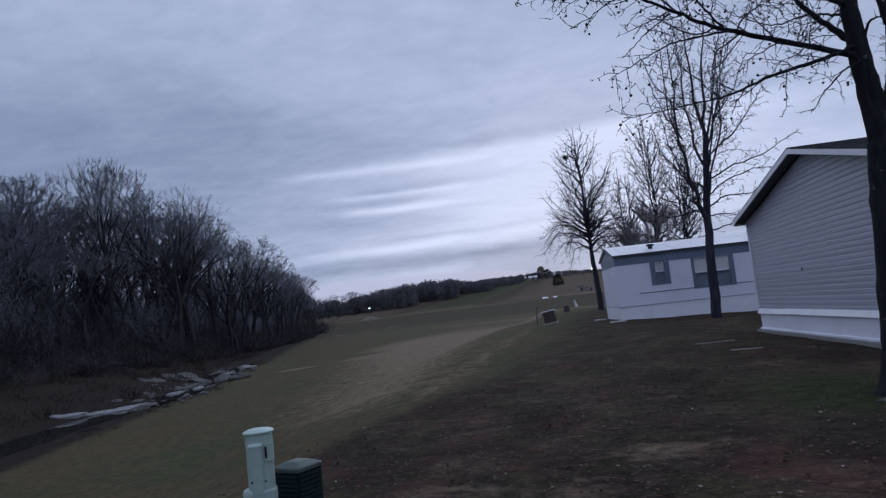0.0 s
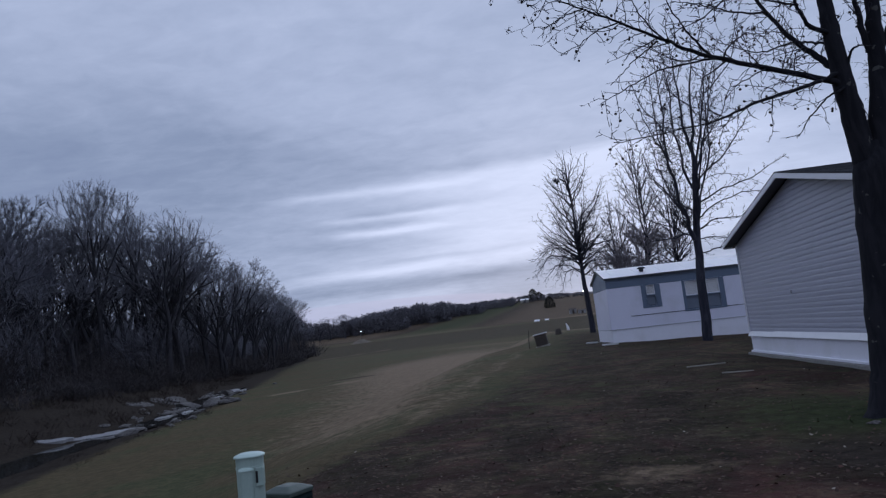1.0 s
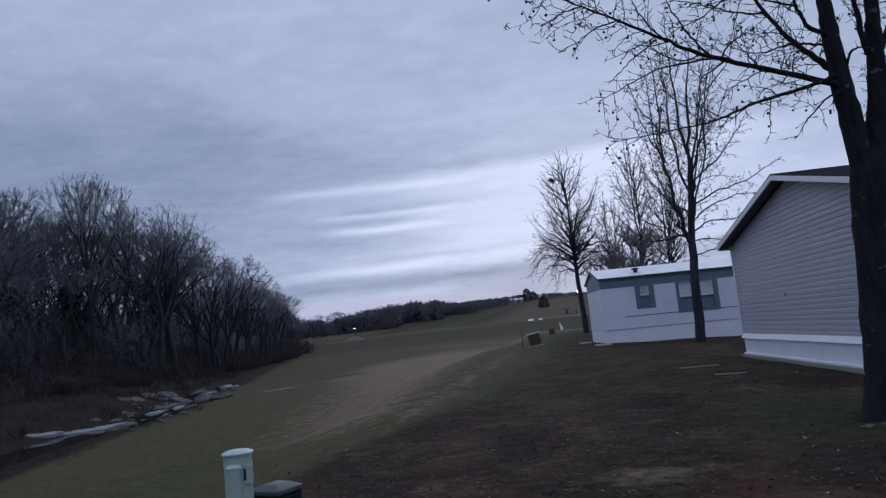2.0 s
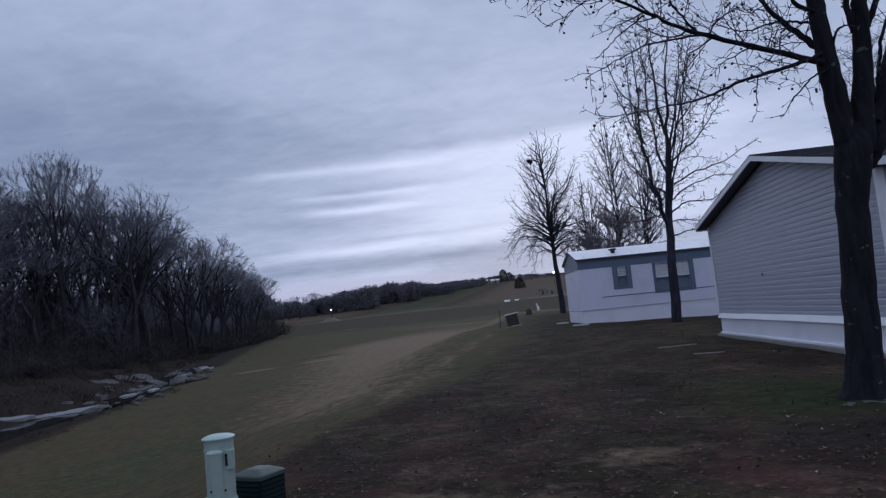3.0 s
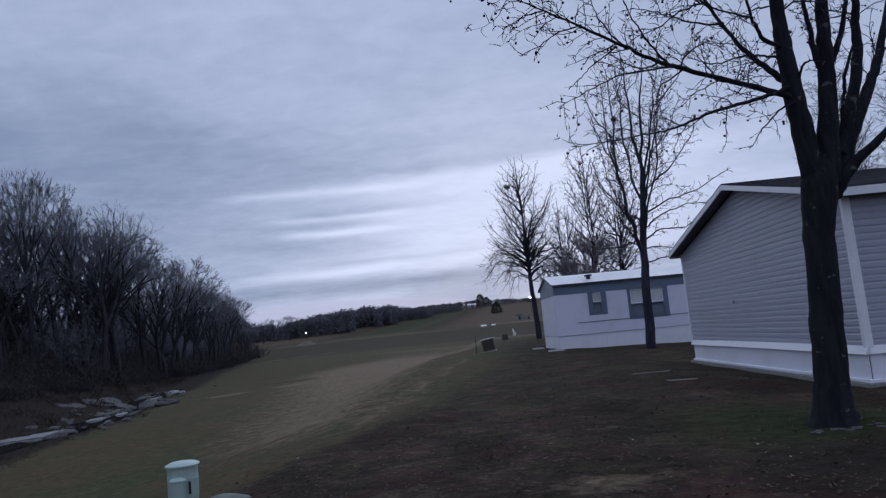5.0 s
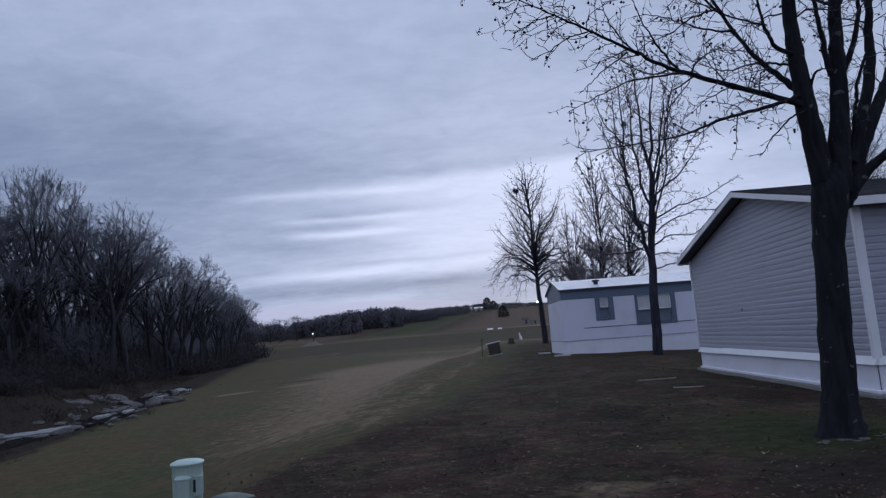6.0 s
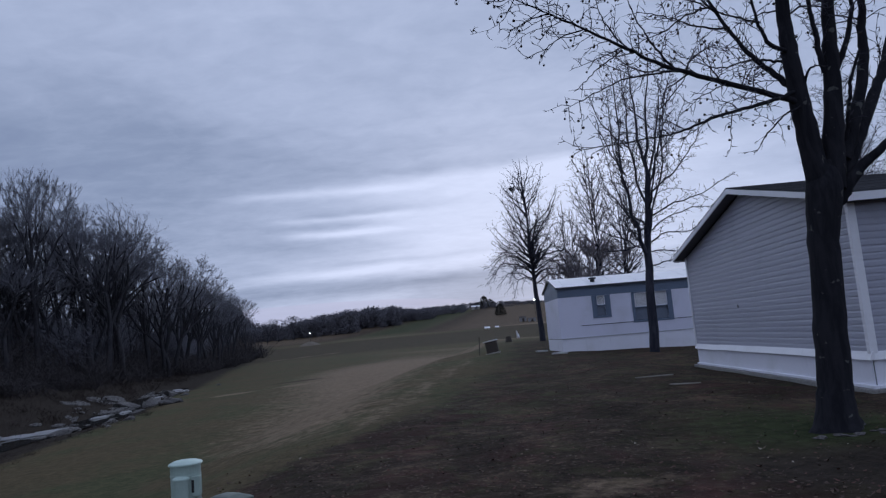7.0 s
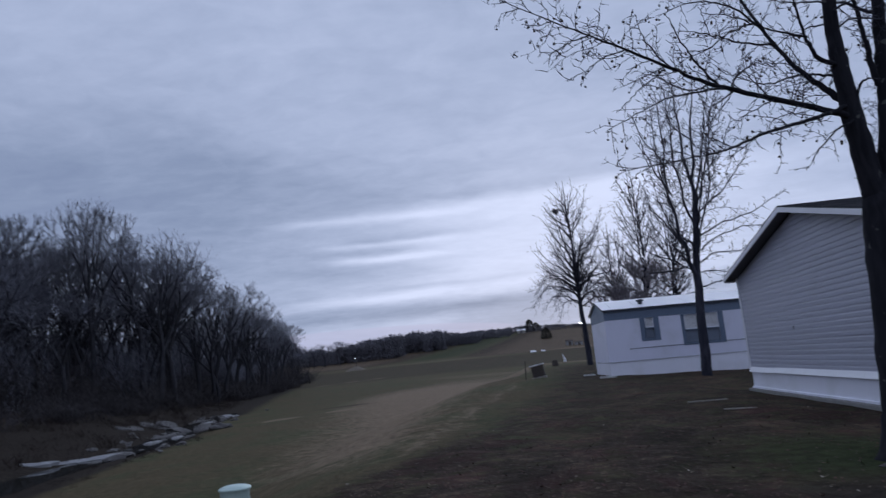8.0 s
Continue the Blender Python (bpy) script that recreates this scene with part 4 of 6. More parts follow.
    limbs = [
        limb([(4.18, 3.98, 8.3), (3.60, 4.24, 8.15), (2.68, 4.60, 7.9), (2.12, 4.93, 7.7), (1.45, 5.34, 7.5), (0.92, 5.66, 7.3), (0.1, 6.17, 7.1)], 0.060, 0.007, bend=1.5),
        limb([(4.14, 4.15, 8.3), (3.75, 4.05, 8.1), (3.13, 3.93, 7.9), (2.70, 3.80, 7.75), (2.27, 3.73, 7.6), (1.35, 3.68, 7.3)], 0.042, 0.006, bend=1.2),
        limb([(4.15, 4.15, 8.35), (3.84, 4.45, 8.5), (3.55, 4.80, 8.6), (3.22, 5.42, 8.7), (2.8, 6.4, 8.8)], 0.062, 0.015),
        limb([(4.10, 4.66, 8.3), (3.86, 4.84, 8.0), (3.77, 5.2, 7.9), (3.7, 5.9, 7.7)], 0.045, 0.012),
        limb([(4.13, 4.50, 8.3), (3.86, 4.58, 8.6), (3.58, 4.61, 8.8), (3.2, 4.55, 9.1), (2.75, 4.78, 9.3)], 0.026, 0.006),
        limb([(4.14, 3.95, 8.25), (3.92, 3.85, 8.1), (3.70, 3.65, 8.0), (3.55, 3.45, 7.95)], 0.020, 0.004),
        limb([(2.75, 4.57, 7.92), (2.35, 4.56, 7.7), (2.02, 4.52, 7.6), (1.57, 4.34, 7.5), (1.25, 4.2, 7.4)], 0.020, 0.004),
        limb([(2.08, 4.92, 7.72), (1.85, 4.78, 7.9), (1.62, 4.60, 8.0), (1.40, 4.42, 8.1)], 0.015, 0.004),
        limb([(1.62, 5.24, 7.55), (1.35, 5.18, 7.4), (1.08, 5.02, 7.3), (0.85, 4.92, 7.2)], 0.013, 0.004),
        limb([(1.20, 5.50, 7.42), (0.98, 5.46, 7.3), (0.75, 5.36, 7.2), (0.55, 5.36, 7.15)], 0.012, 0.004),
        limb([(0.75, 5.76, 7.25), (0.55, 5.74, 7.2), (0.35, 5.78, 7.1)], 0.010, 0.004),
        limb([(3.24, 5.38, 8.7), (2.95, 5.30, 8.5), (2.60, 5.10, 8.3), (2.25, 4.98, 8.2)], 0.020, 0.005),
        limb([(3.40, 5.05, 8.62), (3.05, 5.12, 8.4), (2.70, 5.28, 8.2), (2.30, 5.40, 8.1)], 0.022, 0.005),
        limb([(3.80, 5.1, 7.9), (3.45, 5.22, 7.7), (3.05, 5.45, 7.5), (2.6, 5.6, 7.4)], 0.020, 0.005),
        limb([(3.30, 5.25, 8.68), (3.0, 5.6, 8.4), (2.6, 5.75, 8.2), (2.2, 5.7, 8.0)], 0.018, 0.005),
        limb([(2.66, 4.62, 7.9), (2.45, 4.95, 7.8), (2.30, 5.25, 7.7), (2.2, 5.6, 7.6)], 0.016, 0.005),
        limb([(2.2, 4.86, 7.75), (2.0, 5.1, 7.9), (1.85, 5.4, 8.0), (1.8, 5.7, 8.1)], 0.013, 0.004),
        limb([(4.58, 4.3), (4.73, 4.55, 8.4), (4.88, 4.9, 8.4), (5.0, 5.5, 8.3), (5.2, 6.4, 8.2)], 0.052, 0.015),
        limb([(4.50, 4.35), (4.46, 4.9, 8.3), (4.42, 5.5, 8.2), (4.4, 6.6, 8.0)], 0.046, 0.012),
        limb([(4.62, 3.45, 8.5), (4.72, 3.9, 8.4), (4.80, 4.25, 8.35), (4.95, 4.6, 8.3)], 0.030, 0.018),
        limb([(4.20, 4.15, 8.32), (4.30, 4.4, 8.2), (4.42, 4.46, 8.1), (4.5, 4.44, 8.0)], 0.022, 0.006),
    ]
    limbs = [(pts, [q * (0.72 if k < 14 else 0.9) for q in rad]) for k, (pts, rad) in enumerate(limbs)]
    trunk = limb([(4.01, -0.25), (4.015, 0.20), (4.06, 0.75), (4.12, 1.5), (4.185, 2.4), (4.29, 2.95), (4.33, 3.25)], 0.25, 0.20)
    n = len(trunk[0])
    for i in range(n):
        z = trunk[0][i].z
        trunk[1][i] = (1 - 0.45 * min(1.0, max(0.0, (z - 2.95) / 0.3))) * (0.168 + 0.19 * math.exp(-max(z + 0.1, 0) / 0.26) + 0.040 * math.exp(-(((z - 2.9) / 0.4) ** 2)) + 0.015 * math.exp(-(((z - 1.0) / 0.7) ** 2)) + rng.gauss(0, 0.002))
    foot = Vector((4.02, 8.4, 0.0))
    thing = empty("gum_tree", *foot, 0, "large bare sweetgum tree with dark forked trunk and seed balls", "tree")

    def rel(branch):
        return [p - foot for p in branch[0]], branch[1], 0

    # trunk with an uneven, ridged skin
    v, f = tubes([rel(trunk)], sides=(28,))
    ang = np.arctan2(v[:, 1], v[:, 0] - 0.1)
    c = np.array([p - foot for p in trunk[0]])
    mid = np.stack([np.interp(v[:, 2], c[:, 2], c[:, 0]), np.interp(v[:, 2], c[:, 2], c[:, 1])], -1)
    rad = v[:, :2] - mid
    a = np.arctan2(rad[:, 1], rad[:, 0])
    bulge = 1 + 0.020 * np.sin(5 * a + 1.2 * v[:, 2]) + 0.010 * np.sin(11 * a + 2 * v[:, 2]) + 0.42 * np.exp(-np.clip(v[:, 2], 0, 9) / 0.15) * np.maximum(0, np.sin(4 * a + 0.6) + 0.5 * np.sin(7 * a))
    v[:, :2] = mid + rad * bulge[:, None]
    part("trunk", raw_mesh("trunk", v, f, BARK, smooth=True), BARK, thing, "dark ridged bark with pale lichen spots")
    rule = rule_of(per_m=(3.2, 4.2, 6.0, 6.0), first=(0.12, 0.1, 0.1, 0.1), ratio=((0.20, 0.42), (0.20, 0.36), (0.28, 0.46), (0.4, 0.6)), shrink=(0.35, 0.35, 0.3, 0.2),
                   wob=(0.05, 0.26, 0.34, 0.36, 0.2), lift=(0.02, 0.02, 0.03, 0.02, 0.0), thin=0.0052, least=0.045, seg=(0.4, 0.10, 0.06, 0.05, 0.05), stout=0.014)
    twigs, tips = [], []
    for k, b in enumerate(stems + limbs):
        v, f = tubes([rel(b)], sides=(12 if k < 5 else 8,))
        part("limb", raw_mesh("limb", v, f, BARK, smooth=True), BARK, thing)
        ln = sum((q - p).length for p, q in zip(b[0], b[0][1:]))
        made = []
        if k < 5:
            half = len(b[0]) // 2
            sprout(rng, made, b[0][half:], b[1][half:], 0, 3, dict(rule, per_m=(6.0, 9.0, 9.0, 6.0)), ln * 0.6)
        else:
            sprout(rng, made, b[0], b[1], 0, 3, dict(rule, ratio=((0.06, 0.22) if ln > 2 else (0.15, 0.42),) + rule["ratio"][1:], per_m=(12.0 if ln > 1.5 else 10.0, 12.0, 11.0, 8.0)), ln)
        twigs += [([p - foot for p in q[0]], q[1], q[2]) for q in made]
    for pts, r, level in twigs:
        if level >= 2 and rng.random() < 0.15:
            tips.append(pts[-1])
    v, f = tubes(twigs, sides=(5, 5, 4, 3, 3))
    part("crown", raw_mesh("crown", v, f, BARK_THIN), BARK_THIN, thing, "fine bare twigs")["kind"] = "stuff"
    part("fruit_crop", ball_mesh(rng, tips, 0.0165), FRUIT, thing, "dangling dry seed balls")["kind"] = "stuff"


build_gum_tree()


def yard_tree(seed, height, fork, lean=(0, 0), leaders=4, spread_deg=(8, 20), rule=None, r=0.21):
    """A young yard tree with a clear stem that parts into upright leaders."""
    rng = random.Random(seed)
    rule = rule or rule_of()
    out = []
    pts, rad = grow(rng, out, (0, 0, -0.2), (lean[0], lean[1], 1), fork + 0.2, r, 0, 0, dict(rule, wob=(0.02,) * 5, taper=(0.8,) * 5))
    top = pts[-1]
    for k in range(leaders):
        a = 6.283 * k / leaders + rng.uniform(-0.4, 0.4)
        d = radians(rng.uniform(*spread_deg)) if k else 0.02
        way = Vector((math.sin(d) * math.cos(a), math.sin(d) * math.sin(a), math.cos(d)))
        ln = (height - fork) * (1.0 if k == 0 else rng.uniform(0.62, 0.88))
        mine = []
        grow(rng, mine, top - Vector((0, 0, rng.uniform(0.0, 0.3))), way, ln, r * (0.72 if k == 0 else 0.5), 0, 3, rule)
        out += [(p, q, l if l == 0 else l) for p, q, l in mine]
    # low side branches on the stem
    for k in range(2):
        a = rng.uniform(0, 6.28)
        grow(rng, out, pts[-1], (math.cos(a), math.sin(a), 0.45), height * rng.uniform(0.16, 0.26), r * 0.3, 1, 3, rule)
    return out


def spread_limb(rng, out, points, r0, r1, rule, side_length, level=0, crook=0.02):
    """A limb along a few points, a little crooked, with side branches."""
    pts, wander = [], Vector((0, 0, 0))
    for (x0, y0, z0), (x1, y1, z1) in zip(points, points[1:]):
        for k in range(4):
            t = k / 4
            wander = wander * 0.7 + Vector((rng.gauss(0, crook), rng.gauss(0, crook), rng.gauss(0, crook * 0.5)))
            pts.append(Vector((x0 + (x1 - x0) * t, y0 + (y1 - y0) * t, z0 + (z1 - z0) * t)) + (wander if pts else Vector((0, 0, 0))))
    pts.append(Vector(points[-1]) + wander)
    n = len(pts)
    rad = [r0 + (r1 - r0) * i / (n - 1) for i in range(n)]
    out.append((pts, rad, level))
    sprout(rng, out, pts, rad, 0, 3, dict(rule, ratio=((side_length * 0.5, side_length),) + rule["ratio"][1:]), sum((q - p).length for p, q in zip(pts, pts[1:])))


def build_fork_tree():
    """The yard tree before the mobile home: a stem, one early leader to the side and a sheaf of upright ones."""
    rng = random.Random(14)
    out = []
    rule = rule_of(per_m=(5.2, 7.0, 8.0), stout=0.014, thin=0.0105, shrink=(0.5, 0.4, 0.3, 0.2), first=(0.10, 0.12, 0.1, 0.1), angle=((32, 62), (34, 66), (30, 65), (30, 65)), least=0.07,
                   ratio=((0.2, 0.3), (0.20, 0.38), (0.3, 0.5), (0.4, 0.6)), lift=(0.02, 0.07, 0.03, 0.01, 0), wob=(0.05, 0.24, 0.30, 0.30, 0.2), seg=(0.5, 0.16, 0.10, 0.08, 0.08))
    grow_rule = dict(rule, per_m=(0.01, 4.8, 6.0))
    stem = [(0.0, 0, -0.3), (0.02, 0, 1.2), (0.10, 0, 2.8), (0.2, 0, 4.2), (0.38, 0, 6.1), (0.58, 0, 7.6)]
    spread_limb(rng, out, stem, 0.21, 0.11, dict(grow_rule, first=(0.6, 0.1, 0.1, 0.1), per_m=(1.2, 4.8, 6.0)), 0.18)
    for pts, r0, side in (([(0.16, 0, 4.0), (-0.2, -0.3, 4.7), (-0.42, -0.5, 5.95), (-0.51, -0.6, 7.7), (-0.55, -0.6, 9.95), (-0.55, -0.5, 12.0)], 0.105, 0.20),
                          ([(0.55, 0, 7.3), (0.50, 0.3, 9.1), (0.45, 0.5, 11.4), (0.46, 0.6, 12.9)], 0.075, 0.20),
                          ([(0.58, 0, 7.5), (0.88, 0.1, 10.1), (1.2, 0.2, 12.9)], 0.075, 0.20),
                          ([(0.60, 0, 7.4), (1.12, -0.4, 9.8), (1.58, -0.6, 12.0)], 0.05, 0.22),
                          ([(0.52, 0, 6.9), (1.4, 0.5, 9.25), (2.15, 0.8, 11.7)], 0.05, 0.22),
                          ([(0.45, 0, 6.5), (1.75, 0.4, 7.5), (2.6, 0.6, 8.5), (3.3, 0.8, 9.4)], 0.042, 0.22),
                          ([(0.35, 0, 5.6), (1.45, -0.6, 6.1), (2.5, -0.9, 6.3), (3.8, -1.2, 7.0)], 0.038, 0.18),
                          ([(0.25, 0, 4.5), (1.2, 0.3, 4.9), (2.2, 0.5, 4.95), (3.0, 0.6, 5.3)], 0.034, 0.25),
                          ([(0.3, 0, 5.0), (1.0, -0.5, 5.5), (2.0, -0.9, 5.75), (2.9, -1.1, 5.7)], 0.032, 0.25),
                          ([(0.22, 0, 4.2), (0.9, 0.6, 4.3), (1.7, 1.0, 4.15), (2.3, 1.2, 4.2)], 0.028, 0.28),
                          ([(0.0, -0.1, 4.3), (-0.7, 0.5, 4.9), (-1.5, 0.8, 5.3), (-2.2, 1.0, 5.9)], 0.030, 0.26),
                          ([(0.2, 0, 3.5), (0.95, -0.4, 3.72), (1.5, -0.7, 3.75)], 0.030, 0.3),
                          ([(-0.1, -0.2, 4.5), (-0.8, -0.6, 4.3), (-1.8, -0.9, 4.3)], 0.03, 0.25),
                          ([(-0.3, -0.4, 5.2), (-0.9, -0.1, 6.5), (-1.3, 0.1, 7.2), (-1.5, 0.2, 8.2)], 0.036, 0.25),
                          ([(-0.50, -0.6, 7.4), (-1.1, -1.0, 8.6), (-1.5, -1.2, 9.9)], 0.034, 0.25),
                          ([(0.3, 0.1, 5.2), (0.0, 1.3, 6.2), (-0.4, 2.0, 7.8), (-0.6, 2.2, 9.4)], 0.04, 0.2),
                          ([(0.4, -0.1, 6.0), (0.6, -1.3, 7.4), (0.7, -1.8, 9.2)], 0.04, 0.2),
                          ([(-0.5, -0.6, 8.6), (-1.2, -0.3, 9.8), (-1.7, 0.0, 11.2)], 0.030, 0.25),
                          ([(0.9, 0.1, 9.6), (0.2, 0.9, 11.0), (-0.1, 1.2, 12.6)], 0.030, 0.25),
                          ([(1.3, -0.4, 10.2), (2.2, -0.8, 11.2), (2.8, -1.0, 12.4)], 0.028, 0.25),
                          ([(1.0, 0.3, 8.2), (2.2, 0.9, 9.6), (3.0, 1.2, 11.0)], 0.030, 0.25),
                          ([(0.42, 0.1, 6.2), (0.05, 0.5, 8.4), (0.0, 0.8, 10.6), (0.05, 0.9, 12.6)], 0.055, 0.2),
                          ([(0.2, -0.1, 4.6), (0.85, -0.5, 7.2), (1.25, -0.9, 9.4), (1.9, -1.0, 12.2)], 0.045, 0.2),
                          ([(-0.42, -0.5, 6.0), (-0.95, -1.2, 8.4), (-1.05, -1.4, 11.2)], 0.04, 0.22)):
        spread_limb(rng, out, pts, r0, 0.011, rule, side * 1.25, 0, 0.05)
    tree_thing("yard_tree", out, 1, BARK_YARD, BARK_YARD, "bare sweetgum with upright leaders and hanging seed balls", (7.0, 29.0, gz(7, 29)), 0, 1.0, ball_mesh(rng, [b[0][-1] for b in out if b[2] >= 2 and rng.random() < 0.16], 0.021))
    nest((6.50, 28.5, 9.9), 0.10, "small dark twig nest in the yard tree")


def nest(where, size, label):
    rng = random.Random(int(where[0] * 100))
    out = []
    for k in range(160):
        a = Vector((rng.gauss(0, 1), rng.gauss(0, 1), rng.gauss(0, 0.7))).normalized() * size * rng.uniform(0.3, 1.25)
        w = a.cross(Vector((rng.gauss(0, 1), rng.gauss(0, 1), rng.gauss(0, 1)))).normalized() * size * rng.uniform(0.5, 1.1)
        out.append(([a - w * 0.5, a + w * 0.1, a + w * 0.5 - a * 0.2], [size * 0.05] * 3, 3))
    v, f = tubes(out)
    ob = new("nest", raw_mesh("nest", v, f, BARK_THIN))
    ob.location = where
    tagged(ob, label, "nest", "nests")


def egg_tree(seed, height, low, fork, radius, boughs, leaders, rule, r0=0.26, widest=0.38, droop=1.0, side=0.42):
    """A tree whose boughs fill an egg-shaped crown: drooping ones below the fork, a fan of leaders and rising boughs above."""
    rng = random.Random(seed)
    out = []
    spread_limb(rng, out, [(0, 0, -0.3), (-0.05, 0, fork * 0.4), (-0.1, 0, fork * 0.75), (-0.06, 0, fork + 0.4)], r0, r0 * 0.62, dict(rule, per_m=(0.01, 3, 4)), 0.1)
    stems = []
    for k in range(leaders):
        a = 6.283 * k / leaders + rng.uniform(-0.3, 0.3)
        q = 0.1 if k == 0 else rng.uniform(0.22, 0.5) * radius
        top = Vector((q * math.cos(a), q * math.sin(a), height * (1.0 if k == 0 else rng.uniform(0.9, 0.97))))
        foot = Vector((-0.06, 0, fork - (0.2 if k == 0 else rng.uniform(0.0, 0.9))))
        mid = foot.lerp(top, 0.4) + Vector((q * 0.25 * math.cos(a), q * 0.25 * math.sin(a), 0))
        stems.append((foot, mid, top))
        spread_limb(rng, out, [tuple(foot), tuple(mid), tuple(top)], r0 * (0.5 if k == 0 else 0.36), 0.014, dict(rule, per_m=(3.0,) + rule["per_m"][1:]), 0.10, 0, 0.09)
    for k in range(boughs):
        t = (k + rng.random()) / boughs
        z = low + (height * 0.96 - low) * t
        u = (t / widest) ** 0.6 if t < widest else math.sqrt(max(0.0, 1 - ((t - widest) / (1 - widest)) ** 2))
        reach = radius * (0.35 + 0.65 * u) * rng.uniform(0.72, 1.05)
        a = k * 2.39996 + rng.uniform(-0.4, 0.4)
        tip = Vector((reach * math.cos(a), reach * math.sin(a), z))
        rise = reach * (-0.5 * droop + 2.1 * t)
        z0 = max(low + 1.3, min(z - rise, height * 0.93))
        if z0 <= fork:
            root = Vector((-0.08, 0, z0))
        else:
            foot, mid, top = min(stems, key=lambda s: ((s[1] - tip).xy.length))
            f = (z0 - foot.z) / (top.z - foot.z)
            f = min(max(f, 0.0), 0.95)
            root = foot.lerp(mid, f / 0.4) if f < 0.4 else mid.lerp(top, (f - 0.4) / 0.6)
        bow = root.lerp(tip, 0.5) + Vector((0, 0, (0.16 if t < 0.3 else -0.06) * reach))
        spread_limb(rng, out, [tuple(root), tuple(bow), tuple(tip)], 0.034 + 0.022 * (1 - t), 0.011, rule, side, 1, 0.065)
    return out


def build_oak():
    """The tree past the mobile home: a leader with steep limbs that sweep up to an oval crown, level boughs below them, and low ones that arch over and droop."""
    rng = random.Random(8)
    rule = rule_of(per_m=(3.0, 3.8, 3.8), stout=0.014, thin=0.0105, shrink=(0.55, 0.4, 0.3, 0.2), first=(0.14, 0.12, 0.1, 0.1), angle=((28, 50), (28, 52), (30, 55), (30, 60)),
                   ratio=((0.2, 0.3), (0.34, 0.55), (0.4, 0.6), (0.4, 0.6)), lift=(0.0, 0.02, 0.01, 0.0, 0), wob=(0.04, 0.13, 0.18, 0.2, 0.18))
    out = []
    leader = [(0, 0, -0.3), (-0.10, 0, 2.5), (-0.22, 0, 5.0), (-0.30, 0.05, 8.0), (-0.38, 0, 11.0), (-0.48, 0, 14.9)]

    def stem_at(z):
        return Vector((float(np.interp(z, [p[2] for p in leader], [p[0] for p in leader])), 0, z))

    spread_limb(rng, out, leader, 0.25, 0.015, dict(rule, per_m=(0.01, 3, 4)), 0.05, 0, 0.02)
    # low boughs: out, over and down
    for k in range(21):
        z = 4.5 + 2.2 * (k + rng.random()) / 21
        reach = float(np.interp(z, (4.5, 6, 7), (3.9, 4.2, 3.7))) * rng.uniform(0.72, 1.06)
        rise = float(np.interp(z, (4.5, 5.5, 6.3, 7), (-1.0, -0.6, 0.0, 0.6))) * rng.uniform(0.6, 1.3)
        arch = float(np.interp(z, (4.5, 6.3, 7), (0.34, 0.30, 0.12))) * reach
        a = k * 2.39996 + rng.uniform(-0.45, 0.45)
        way, root = Vector((math.cos(a), math.sin(a), 0)) * reach, stem_at(z)
        pts = [root, root + way * 0.3 + Vector((0, 0, rise * 0.26 + arch * 0.75)), root + way * 0.66 + Vector((0, 0, rise * 0.58 + arch)), root + way + Vector((0, 0, rise))]
        spread_limb(rng, out, [tuple(p) for p in pts], 0.026 + 0.012 * reach, 0.010, rule, 0.50, 1, 0.045)
    # limbs that sweep upward to the crown's outline, the stoutest from just over the low boughs
    for k in range(46):
        tip = 7.4 + 7.4 * ((k + rng.random()) / 46) ** 0.9
        reach = float(np.interp(tip, (7, 8.5, 10, 11.5, 13, 14.2, 15), (3.9, 3.9, 3.7, 3.3, 2.7, 2.0, 1.1))) * rng.uniform(0.5, 1.04) ** 0.7
        start = max(5.6 + 0.07 * k, tip - reach * rng.uniform(0.9, 1.8) - 0.3)
        rise = tip - start
        a = k * 2.39996 + rng.uniform(-0.5, 0.5)
        way, root = Vector((math.cos(a), math.sin(a), 0)) * reach, stem_at(start)
        bow = 0.10 * rise
        pts = [root, root + way * 0.36 + Vector((0, 0, rise * 0.36 - bow * 0.5)), root + way * 0.70 + Vector((0, 0, rise * 0.68 - bow)), root + way + Vector((0, 0, rise))]
        spread_limb(rng, out, [tuple(p) for p in pts], 0.017 + 0.008 * (rise + reach), 0.010, rule, 0.43, 1, 0.05)
    tree_thing("pin_oak", out, 1, BARK_YARD, BARK_YARD, "bare oak with drooping low boughs past the mobile home", (4.62, 55.0, gz(4.62, 55)), 0)
    nest((3.3, 54.6, 12.9), 0.22, "dark twig nest high in the oak")


build_fork_tree()
build_oak()
BACK_RULE = rule_of(per_m=(4.6, 5.6, 5.6), stout=0.013, first=(0.1, 0.12, 0.1, 0.1), ratio=((0.20, 0.36), (0.3, 0.5), (0.35, 0.6), (0.4, 0.6)), lift=(0.02, 0.06, 0.03, 0.02, 0), thin=0.011)
COLUMN_RULE = rule_of(per_m=(3.6, 4.4, 4.6), stout=0.014, thin=0.0135, shrink=(0.5, 0.4, 0.3, 0.2), first=(0.15, 0.1, 0.1, 0.1), angle=((30, 55), (30, 55), (30, 55), (30, 60)),
                      ratio=((0.2, 0.3), (0.3, 0.5), (0.4, 0.6), (0.4, 0.6)), lift=(0.02, 0.05, 0.02, 0.0, 0), wob=(0.05, 0.20, 0.24, 0.24, 0.18))
